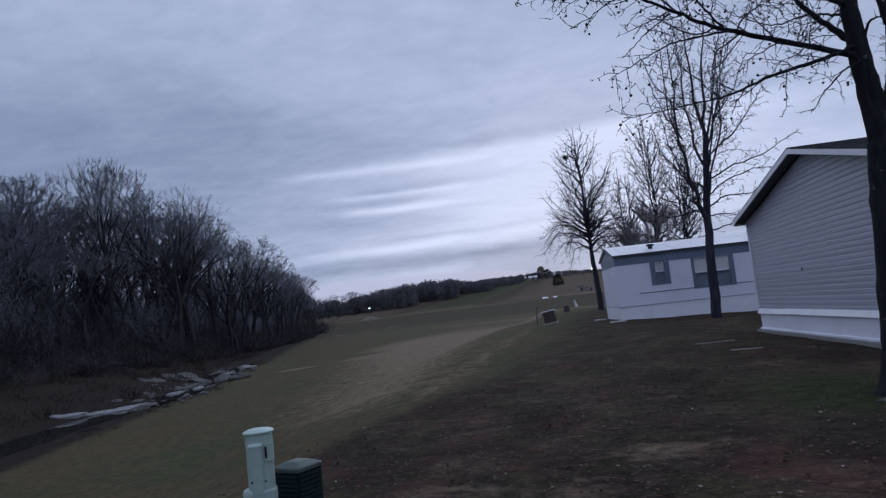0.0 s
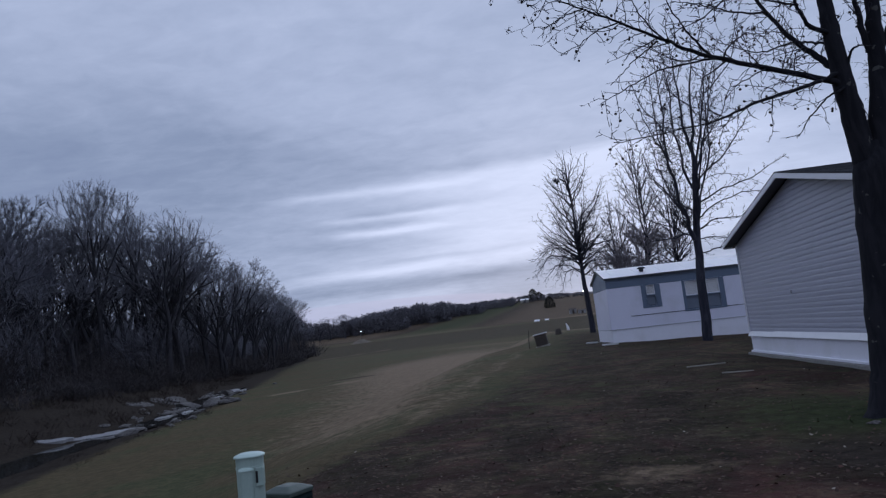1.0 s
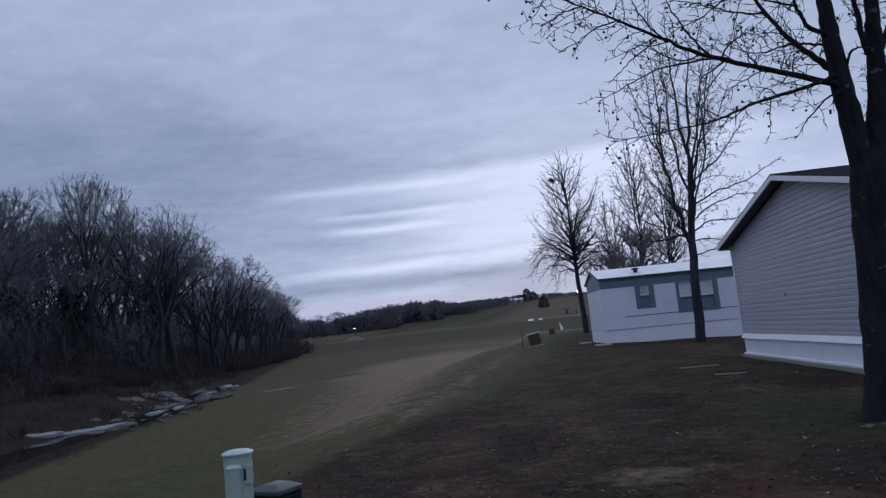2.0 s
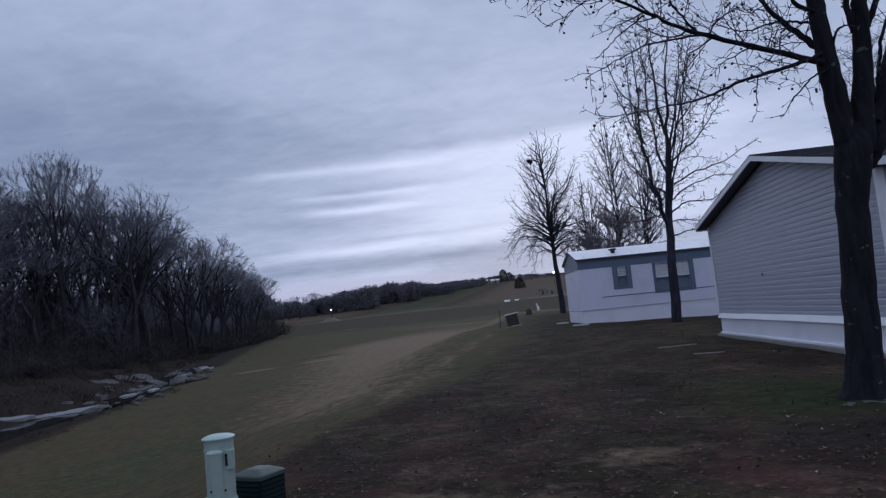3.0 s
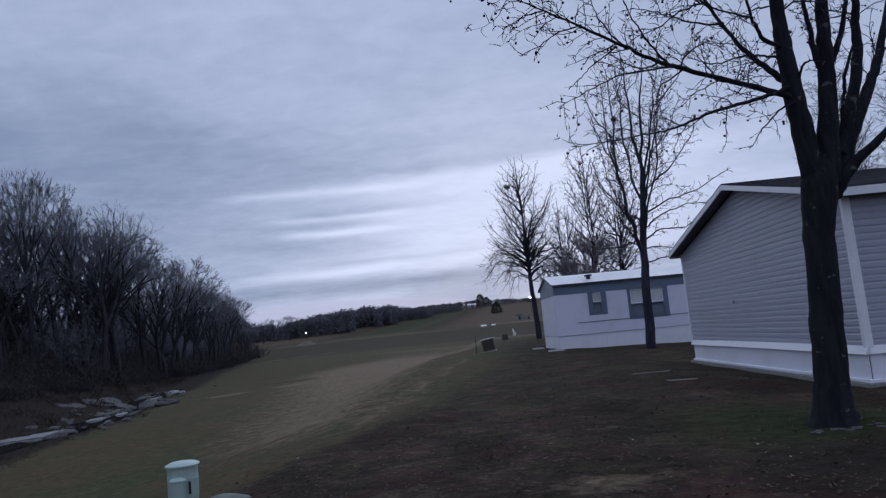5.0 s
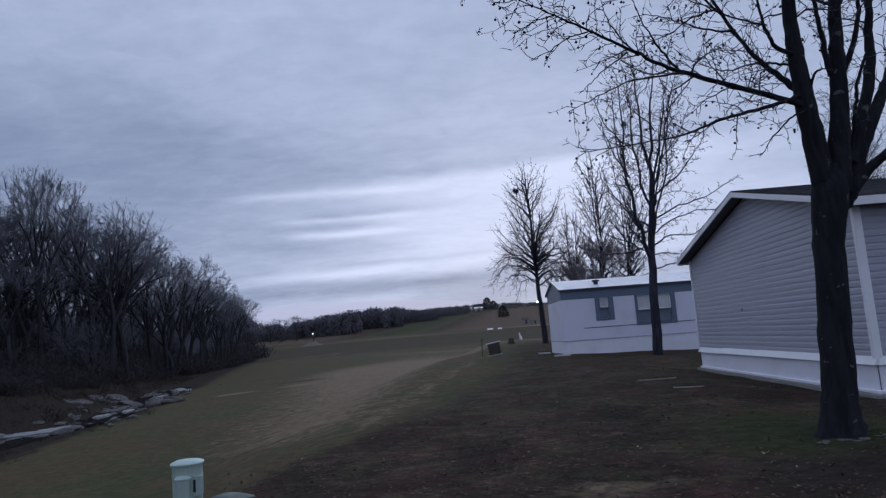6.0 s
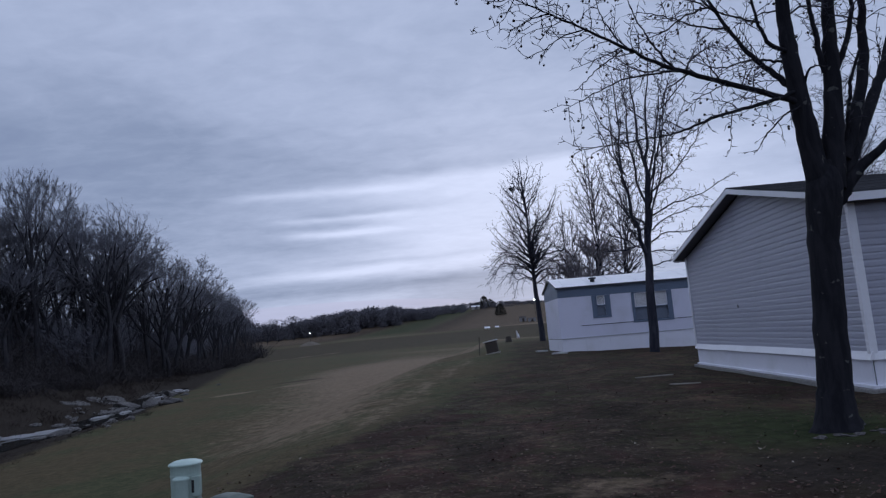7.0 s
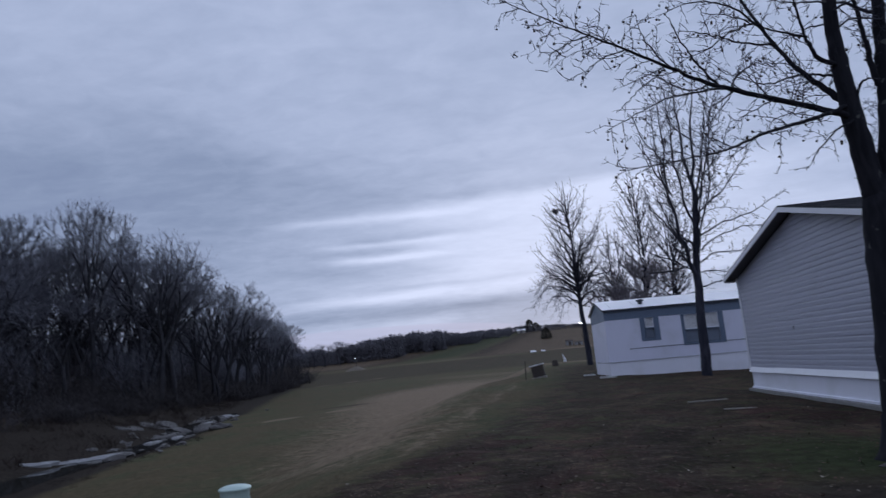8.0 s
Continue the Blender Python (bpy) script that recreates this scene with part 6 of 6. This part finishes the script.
# ---- far hills: woods, cedars, sheds, yard lights ----
def build_distance():
    rng = random.Random(4)
    def far_crown(seed):
        """A distant tree ten metres tall: a short stem under a ragged dome of twig sprays."""
        r = random.Random(seed)
        tri = [[(-0.12, 0, -1), (0.12, 0, -1), (0, 0, 6)], [(0, -0.12, -1), (0, 0.12, -1), (0, 0, 6)]]
        lobes = [(r.uniform(-1.6, 1.6), r.uniform(-1.6, 1.6), r.uniform(1.2, 7.8), r.uniform(1.2, 2.1)) for _ in range(8)]
        for x, y, z, q in lobes:
            for _ in range(46):
                w = Vector((r.gauss(0, 1), r.gauss(0, 1), r.gauss(0.25, 0.8))).normalized() * q * r.random() ** 0.4
                c = Vector((x, y, z)) + w
                e = 0.16 + 0.24 * r.random()
                tri.append([tuple(c + Vector((r.gauss(0, e), r.gauss(0, e), r.gauss(0, e)))) for _ in range(3)])
        v = np.array(tri).reshape(-1, 3)
        v[:, 2] *= 10 / v[:, 2].max()
        v[:, 2] -= 0.8
        return v, np.arange(len(v)).reshape(-1, 3)

    clumps = [far_crown(500 + k) for k in range(6)]
    pieces = []

    def grove(n, a0, a1, y0, y1, low, high, wide=0.35):
        for i in range(n):
            a, y = rng.uniform(a0, a1), rng.uniform(y0, y1)
            x = y * math.tan(radians(a))
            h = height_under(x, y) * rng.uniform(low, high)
            if h > 0.8:
                pieces.append(placed(clumps[i % 6], x, y, rng.uniform(0, 6.28), max(wide, min(h / 10.0, 1.6)), h / 10.0 / max(wide, min(h / 10.0, 1.6))))

    grove(270, -21, -10.5, 375, 440, 0.5, 0.98, 0.8)
    grove(150, -11, -7.0, 410, 475, 0.5, 0.98, 0.7)
    grove(130, -7.6, -4.0, 455, 520, 0.5, 1.0, 0.6)
    grove(100, -6, -1.5, 500, 580, 0.3, 0.9, 0.7)
    grove(300, -5.0, 14, 530, 640, 0.6, 1.0, 0.7)
    v, f = merged(pieces)
    v = np.asarray(v)
    tagged(new("hill_woods", raw_mesh("hill_woods", v, f, HAZY_FAR_BRUSH)), "bare woods along the far hillside", "woods", "", "stuff")

    def cedar(x, y, h, w, seed):
        r = random.Random(seed)
        thing = empty("cedar", x, y, gz(x, y), 0, "dark evergreen cedar on the far hillside", "tree", "cedars on the hill")
        part("trunk", loft_bm([[(q * math.cos(a), q * math.sin(a), z) for a in [k * math.pi / 4 for k in range(8)]] for q, z in ((0.25, -0.5), (0.18, h * 0.5), (0.03, h))]), BARK_WOOD, thing)
        vs = []
        for k in range(1500):
            t = r.random() ** 1.3
            z = 0.25 + t * (h - 0.25)
            q = w * (1 - t * t) ** 0.5 * (0.5 + 0.5 * r.random() ** 0.6) * (0.85 + 0.15 * math.sin(k))
            a = r.uniform(0, 6.28)
            c = np.array((q * math.cos(a), q * math.sin(a), z))
            for _ in range(1):
                s = h * 0.05 * r.uniform(0.6, 1.4)
                vs += [c + s * np.array((r.gauss(0, 0.7), r.gauss(0, 0.7), r.gauss(0, 0.7))) for _ in range(3)]
        v = np.array(vs)
        part("crown", raw_mesh("crown", v, np.arange(len(v)).reshape(-1, 3), NEEDLES), NEEDLES, thing, "dark needles")

    for x, y, h, w, s in ((11.3, 420, 6.6, 4.0, 1), (2.3, 560, 9.5, 4.6, 2), (7.4, 565, 6.5, 4.4, 3), (-4.0, 566, 5.0, 3.5, 4)):
        cedar(x, y, h, w, s)

    n = 30
    rings = []
    for q in range(8):
        t = q / 7
        rings.append([((1 - t) * 5.2 * (1 + 0.22 * noise.noise(Vector((1.5 * math.cos(a), 1.5 * math.sin(a), 4.0)))) * math.cos(a) + 0.6 * t, (1 - t) * 3.4 * math.sin(a),
                       -0.6 + 2.1 * math.sin(t * 1.5708) ** 1.2 + 0.25 * noise.noise(Vector((2 * math.cos(a), 2 * math.sin(a), 3 * t)))) for a in [6.2832 * k / n for k in range(n)]])
    heap = part("spoil_heap", loft_bm(rings), plain("pale dry spoil", (0.24, 0.205, 0.165), 0.95, 0.25, 0.5, bump=0.8, dirt=(0.14, 0.12, 0.095), dirt_scale=0.5), smooth=True)
    heap.matrix_world = pose(-73.0, 284.0, gz(-73.0, 284.0), 0, 0, 10)
    tagged(heap, "low pale heap of dry spoil across the field", "mound")

    def shed(x, y, w, d, h, turn, roof_h, label, roof=None, skin=None):
        thing = empty("shed", x, y, gz(x, y) - 0.2, turn, label, "shed", "sheds on the hill")
        part("walls", box_bm(-w / 2, w / 2, -d / 2, d / 2, 0, h, 0.02), skin or PALE_WOOD, thing)
        out = [(-w / 2 - 0.2, -d / 2 - 0.2, h), (-w / 2 - 0.2, d / 2 + 0.2, h), (-w / 2 - 0.2, 0, h + roof_h)]
        part("roof", prism_bm(out, [(w / 2 + 0.2, b, c) for a, b, c in out]), roof or ROOF_WHITE, thing)
        part("door", box_bm(-0.5, 0.5, -d / 2 - 0.03, -d / 2 - 0.001, 0.1, min(h - 0.2, 2.0)), OLD_WOOD, thing)

    shed(1.7, 290, 1.9, 1.8, 0.5, 8, 0.7, "low shed with a white roof across the field")
    shed(6.0, 296, 1.3, 1.4, 0.35, -6, 0.5, "small shed with a white roof across the field")
    shed(-4.6, 545, 6.5, 4, 2.2, 3, 1.2, "pale barn with a white roof under the ridge")
    shed(19.5, 335, 3.0, 3.0, 2.0, 5, 0.8, "weathered shed beside the far yard", OLD_WOOD, GALVANISED)
    shed(23.5, 330, 3.4, 3.0, 1.6, 5, 0.4, "low dark shed beside the far yard", OLD_WOOD, GALVANISED)

    def yard_light(x, y, z, size, label):
        g0 = gz(x, y)
        thing = empty("yard_light", x, y, g0, 0, label, "street lamp", "yard lights")
        part("pole", loft_bm([[(q * math.cos(a), q * math.sin(a), h) for a in [k * math.pi / 4 for k in range(8)]] for q, h in ((0.14, -0.3), (0.09, z - g0 + 0.3))]), OLD_WOOD, thing, smooth=True)
        part("arm", box_bm(-0.04, 0.04, -0.9, 0.0, z - g0 + 0.12, z - g0 + 0.2), GALVANISED, thing)
        lens = loft_bm([[(q * math.cos(a), -0.9 + q * math.sin(a), z - g0 + h) for a in [k * math.pi / 6 for k in range(12)]] for q, h in ((size * 0.35, -size), (size * 0.9, -size * 0.4), (size, 0.0), (size * 0.6, size * 0.4), (size * 0.2, size * 0.55))])
        part("lamp_head", lens, LAMP_GLOW, thing, "glowing white lamp", smooth=True)

    yard_light(-76.3, 300, 7.9, 0.22, "lit white yard light before the far woods")
    yard_light(30.9, 400, 18.7, 0.6, "bright lit yard light on the hill")


build_distance()


# ---- utility pedestals by the crest of the bank ----
def oval(w, d, z, n=28, power=2.6, cx=0.0, cy=0.0):
    ring = []
    for k in range(n):
        a = 6.28319 * k / n
        c, s = math.cos(a), math.sin(a)
        ring.append((cx + w * math.copysign(abs(c) ** (2 / power), c), cy + d * math.copysign(abs(s) ** (2 / power), s), z))
    return ring


def build_pedestals():
    g0 = gz(-2.15, 4.85)
    ped = empty("utility_pedestal", -2.182, 4.86, 0.016, 12, "pale green plastic telephone pedestal with domed cap", "utility pedestal")
    part("base_sleeve", loft_bm([oval(q * 0.125, q * 0.105, z, cx=-0.018) for q, z in ((1, g0 - 0.15), (1, 0.315), (0.95, 0.33), (0.85, 0.332))]), PED, ped)
    part("body", loft_bm([oval(0.097, 0.080, 0.30), oval(0.099, 0.082, 0.60), oval(0.101, 0.084, 0.752)]), PED, ped)
    part("cap", loft_bm([oval(0.104, 0.086, 0.744), oval(0.112, 0.104, 0.745), oval(0.113, 0.105, 0.752), oval(0.108, 0.100, 0.758), oval(0.080, 0.072, 0.770), oval(0.045, 0.040, 0.776)]), PED_TOP, ped, "paler flat-domed cap")
    # front cover: a shallower shell with its own arched head
    part("cover", loft_bm([oval(w, d, h, cy=-0.056, cx=-0.014) for w, d, h in ((0.054, 0.056, 0.31), (0.055, 0.058, 0.652), (0.052, 0.054, 0.664))]), PED, ped, "removable front cover")
    part("cover_head", loft_bm([oval(w, d, h, cy=-0.058, cx=-0.014) for w, d, h in ((0.055, 0.058, 0.650), (0.060, 0.064, 0.652), (0.060, 0.064, 0.660), (0.050, 0.054, 0.671), (0.028, 0.030, 0.677))]), PED_TOP, ped, "pale arched head of the cover")
    latch = part("latch_box", box_bm(0.056, 0.108, -0.088, 0.0, 0.535, 0.668, 0.006), PED, ped)
    part("slot", box_bm(0.0545, 0.072, -0.0895, -0.05, 0.56, 0.645, 0.002), BLACK, latch, "dark latch slot")
    part("band", loft_bm([oval(0.1015, 0.0845, 0.664), oval(0.103, 0.086, 0.666), oval(0.103, 0.086, 0.678), oval(0.1015, 0.0845, 0.680)]), PED, ped)
    for s in (-1, 1):
        part("bolt", loft_bm([oval(0.008, 0.008, z, 8, 2, 0.0, 0) for z in (0.0, 0.006)]), BLACK, ped, at=Matrix.Translation((0.05 * s, -0.108, 0.40)) @ Matrix.Rotation(radians(90), 4, "X"))
    # a lower one close by
    x, y = -2.34, 4.70
    low = empty("utility_pedestal", x, y, 0, 20, "short pale green plastic pedestal beside the tall one", "utility pedestal")
    part("body", loft_bm([oval(0.075, 0.07, g0 - 0.15), oval(0.077, 0.072, 0.275)]), PED, low)
    part("cap", loft_bm([oval(0.078, 0.073, 0.268), oval(0.084, 0.080, 0.269), oval(0.084, 0.080, 0.278), oval(0.06, 0.055, 0.292), oval(0.03, 0.03, 0.296)]), PED_TOP, low, "paler low-domed cap")
    # the ribbed green box beside it
    unit = empty("utility_box", -2.055, 5.27, -0.068, -24, "dark green ribbed utility box with sloping grey-green lid", "utility box")
    unit.scale = (1.05, 1.05, 1.0)
    part("body", box_bm(-0.128, 0.128, -0.128, 0.128, g0 - 0.1, 0.455, 0.010), GREEN_BOX, unit)
    z = 0.10
    while z < 0.43:
        for s in (-1, 1):
            part("louvre", prism_bm([(-0.115, s * 0.127, z), (-0.115, s * 0.142, z), (-0.115, s * 0.127, z + 0.022)], [(0.115, s * 0.127, z), (0.115, s * 0.142, z), (0.115, s * 0.127, z + 0.022)]), GREEN_BOX, unit)
            part("louvre", prism_bm([(s * 0.127, -0.115, z), (s * 0.142, -0.115, z), (s * 0.127, -0.115, z + 0.022)], [(s * 0.127, 0.115, z), (s * 0.142, 0.115, z), (s * 0.127, 0.115, z + 0.022)]), GREEN_BOX, unit)
        z += 0.035
    part("lid", loft_bm([oval(0.140, 0.140, 0.452, 28, 9), oval(0.144, 0.144, 0.458, 28, 9), oval(0.144, 0.144, 0.482, 28, 9), oval(0.136, 0.136, 0.490, 28, 8), oval(0.070, 0.070, 0.520, 28, 6), oval(0.040, 0.040, 0.525, 28, 5)]), GREEN_LID, unit, "grey-green sloping lid")


build_pedestals()


# ---- things about the yard ----
def plank(x, y, length, width, turn, tilt=0.0, label="bleached board lying in the grass"):
    ob = part("board", box_bm(-length / 2, length / 2, -width / 2, width / 2, -0.012, 0.012, 0.003), PALE_WOOD)
    ob.matrix_world = pose(x, y, gz(x, y) + 0.008, 0, tilt, turn)
    tagged(ob, label, "board", "boards on the lawn")


def build_yard():
    plank(4.08, 17.3, 0.95, 0.028, 6)
    plank(4.12, 14.85, 0.62, 0.02, -20)
    for x, y, w, d, turn in ((2.95, 36.4, 0.55, 0.4, 12), (3.45, 32.4, 0.75, 0.35, -8)):
        ob = part("paving_slab", box_bm(-w / 2, w / 2, -d / 2, d / 2, -0.05, 0.025, 0.01), plain("pale slab", (0.62, 0.62, 0.63), 0.9, 0.15, 5), None)
        ob.matrix_world = pose(x, y, gz(x, y) + 0.03, 0, 0, turn)
        tagged(ob, "pale concrete slab on the ground by the mobile home", "paving slab", "slabs by the mobile home")
    # crate with a white lid on skids, a little out of true
    x, y = 0.45, 39.0
    crate = empty("crate", x, y, gz(x, y), -4, "dark wooden crate with a white board lid on skids", "crate")
    crate.rotation_euler = (0.0, radians(-9), radians(-6))
    crate.scale = (0.88, 0.88, 0.88)
    for k in range(6):
        z = 0.10 + k * 0.115
        for yy in (-0.36, 0.33):
            part("plank", box_bm(-0.34, 0.34, yy, yy + 0.03, z, z + 0.108, 0.004), OLD_WOOD, crate)
        for xx in (-0.37, 0.345):
            part("plank", box_bm(xx, xx + 0.026, -0.33, 0.33, z, z + 0.108, 0.004), OLD_WOOD, crate)
    part("floor_board", box_bm(-0.34, 0.34, -0.33, 0.33, 0.08, 0.10), OLD_WOOD, crate)
    part("lid", box_bm(-0.42, 0.42, -0.44, 0.42, 0.80, 0.85, 0.008), TRIM, crate, "white board lid")
    for xx in (-0.36, 0.0, 0.36):
        part("skid", box_bm(xx - 0.05, xx + 0.05, -0.5, 0.45, -0.05, 0.075, 0.006), PALE_WOOD, crate)
    part("skid_board", box_bm(-0.46, 0.50, -0.52, -0.505, 0.0, 0.07), PALE_WOOD, crate, "pale board")
    # fence stake
    x, y = -0.33, 38.2
    stake = part("fence_stake", loft_bm([oval(0.024, 0.02, -0.3, 8, 2.5), oval(0.022, 0.018, 0.95, 8, 2.5), oval(0.010, 0.008, 1.02, 8, 2.5)]), OLD_WOOD)
    stake.matrix_world = pose(x, y, gz(x, y), 2, 3, 0)
    tagged(stake, "thin weathered stake at the yard's edge", "stake")
    rng = random.Random(2)
    dusty = plain("dusty flat stone", (0.135, 0.125, 0.125), 0.95, 0.3, 6, bump=0.6, dirt=(0.06, 0.05, 0.045), dirt_scale=6)
    for k in range(9):
        a = -2.5 + 1.9 * k / 8 + rng.uniform(-0.1, 0.1)
        r = rng.uniform(0.33, 0.62)
        x, y, s = 4.02 + r * math.cos(a), 8.4 + r * math.sin(a), rng.uniform(0.025, 0.055)
        bm = bmesh.new()
        bmesh.ops.create_icosphere(bm, subdivisions=2, radius=1)
        for q in bm.verts:
            q.co *= 1 + 0.55 * noise.noise(q.co * 1.4 + Vector((k * 5, 0, 0))) + 0.2 * noise.noise(q.co * 4)
        ob = part("edging_stone", bm, dusty)
        ob.matrix_world = Matrix.LocRotScale((x, y, gz(x, y) + s * 0.2), Euler((0, 0, k)), (s * 1.7, s * 1.2, s * 0.42))
        tagged(ob, "pale flat stone at the foot of the sweetgum", "stone", "stones round the tree")
    # stump and white wrapped post farther off
    x, y = 2.1, 60.0
    stump = part("stump", loft_bm([[(r * (1 + 0.12 * math.sin(3 * a)) * math.cos(a), r * (1 + 0.12 * math.sin(3 * a)) * math.sin(a), z) for a in [k * math.pi / 8 for k in range(16)]] for r, z in ((0.38, -0.2), (0.27, 0.12), (0.22, 0.42), (0.20, 0.50))]), OLD_WOOD, smooth=True)
    stump.matrix_world = pose(x, y, gz(x, y), 0, 0, 0)
    tagged(stump, "dark low stump in the yard", "stump")
    x, y = 3.62, 75.0
    post = part("wrapped_post", loft_bm([[(w * math.cos(a) + dx, 0.12 * math.sin(a), z) for a in [k * math.pi / 6 for k in range(12)]] for w, dx, z in ((0.30, 0.14, -0.1), (0.26, 0.12, 0.25), (0.22, 0.06, 0.55), (0.12, -0.06, 0.75), (0.13, -0.12, 0.95), (0.05, -0.15, 1.08))]), TRIM, smooth=True)
    post.matrix_world = pose(x, y, gz(x, y), 0, 0, 0) @ Matrix.Diagonal((0.55, 0.7, 0.72, 1))
    tagged(post, "white plastic-wrapped leaning post in the grass", "post")


build_yard()


# ---- grass, fallen leaves ----
def build_turf():
    rng = np.random.default_rng(3)

    def tufts(name, n, each, area, h0, h1, lean, label):
        """Blades in loose tufts, thinning with the distance."""
        x = rng.uniform(area[0], area[1], n)
        y = area[2] + (area[3] - area[2]) * (1 - np.sqrt(1 - rng.random(n))) ** 1.15
        keep = ~((x > 6.1) & (y > 11.6) & (y < 21.4)) & (x > creek_x(y) + 2.5)
        x, y = np.repeat(x[keep], each), np.repeat(y[keep], each)
        m = len(x)
        x, y = x + rng.normal(0, 0.03, m) * (1 + y / 20), y + rng.normal(0, 0.03, m) * (1 + y / 20)
        z = ground(x, y)
        h = rng.uniform(h0, h1, m)
        a, w = rng.uniform(0, 6.28, m), rng.uniform(0.0015, 0.0035, m) * (1 + y / 18)
        bx, by = np.cos(a) * w, np.sin(a) * w
        far = h * rng.uniform(0.6, 1.4, m) * lean
        lx, ly = -np.sin(a) * far, np.cos(a) * far
        p0 = np.stack([x - bx, y - by, z - 0.002], -1)
        p1 = np.stack([x + bx, y + by, z - 0.002], -1)
        p2 = np.stack([x + bx * 0.7 + lx * 0.4, y + by * 0.7 + ly * 0.4, z + h * 0.55], -1)
        p3 = np.stack([x + lx, y + ly, z + h * 0.8], -1)
        v = np.stack([p0, p1, p2, p3], 1).reshape(-1, 3)
        i = np.arange(m) * 4
        f = np.concatenate([np.stack([i, i + 1, i + 2], -1), np.stack([i, i + 2, i + 3], -1)])
        tagged(new(name, raw_mesh(name, v, f, BLADES, np.repeat(zones(x, y), 4, axis=0))), label, "grass", "", "stuff")

    tufts("lawn_grass", 5000, 6, (-3.2, 9, 3.5, 26), 0.003, 0.008, 5.0, "short thin winter lawn grass")
    tufts("meadow_grass", 6500, 6, (-20, -2.2, 4, 46), 0.003, 0.010, 5.5, "olive and tan meadow grass")
    # dry leaves, thick on the yard and straying down the bank
    n = 12000
    x, y = rng.uniform(-4.6, 8, n), 3.8 + 24 * rng.random(n) ** 1.7
    share = zones(x, y)[:, 0] + 0.10 * smooth((x - edge_of_litter(y) + 2.2) / 2)
    keep = ~((x > 6.0) & (y > 11.5)) & (rng.random(n) < share)
    x, y = x[keep], y[keep]
    m = len(x)
    z = ground(x, y) + rng.uniform(0.003, 0.009, m)
    a, s = rng.uniform(0, 6.28, m), rng.uniform(0.010, 0.027, m)
    ux, uy = np.cos(a) * s, np.sin(a) * s
    t = rng.normal(0, 0.45, (m, 4)) * s[:, None]
    v = np.stack([np.stack([x - ux, y - uy, z + abs(t[:, 0])], -1), np.stack([x + uy * 0.7, y - ux * 0.7, z + t[:, 1] * 0.3], -1), np.stack([x + ux, y + uy, z + abs(t[:, 2])], -1), np.stack([x - uy * 0.7, y + ux * 0.7, z + abs(t[:, 3])], -1)], 1).reshape(-1, 3)
    i = np.arange(m) * 4
    f = np.concatenate([np.stack([i, i + 1, i + 2], -1), np.stack([i, i + 2, i + 3], -1)])
    tagged(new("fallen_leaves", raw_mesh("fallen_leaves", v, f, FALLEN)), "dry curled fallen leaves on the lawn", "leaves", "", "stuff")


build_turf()
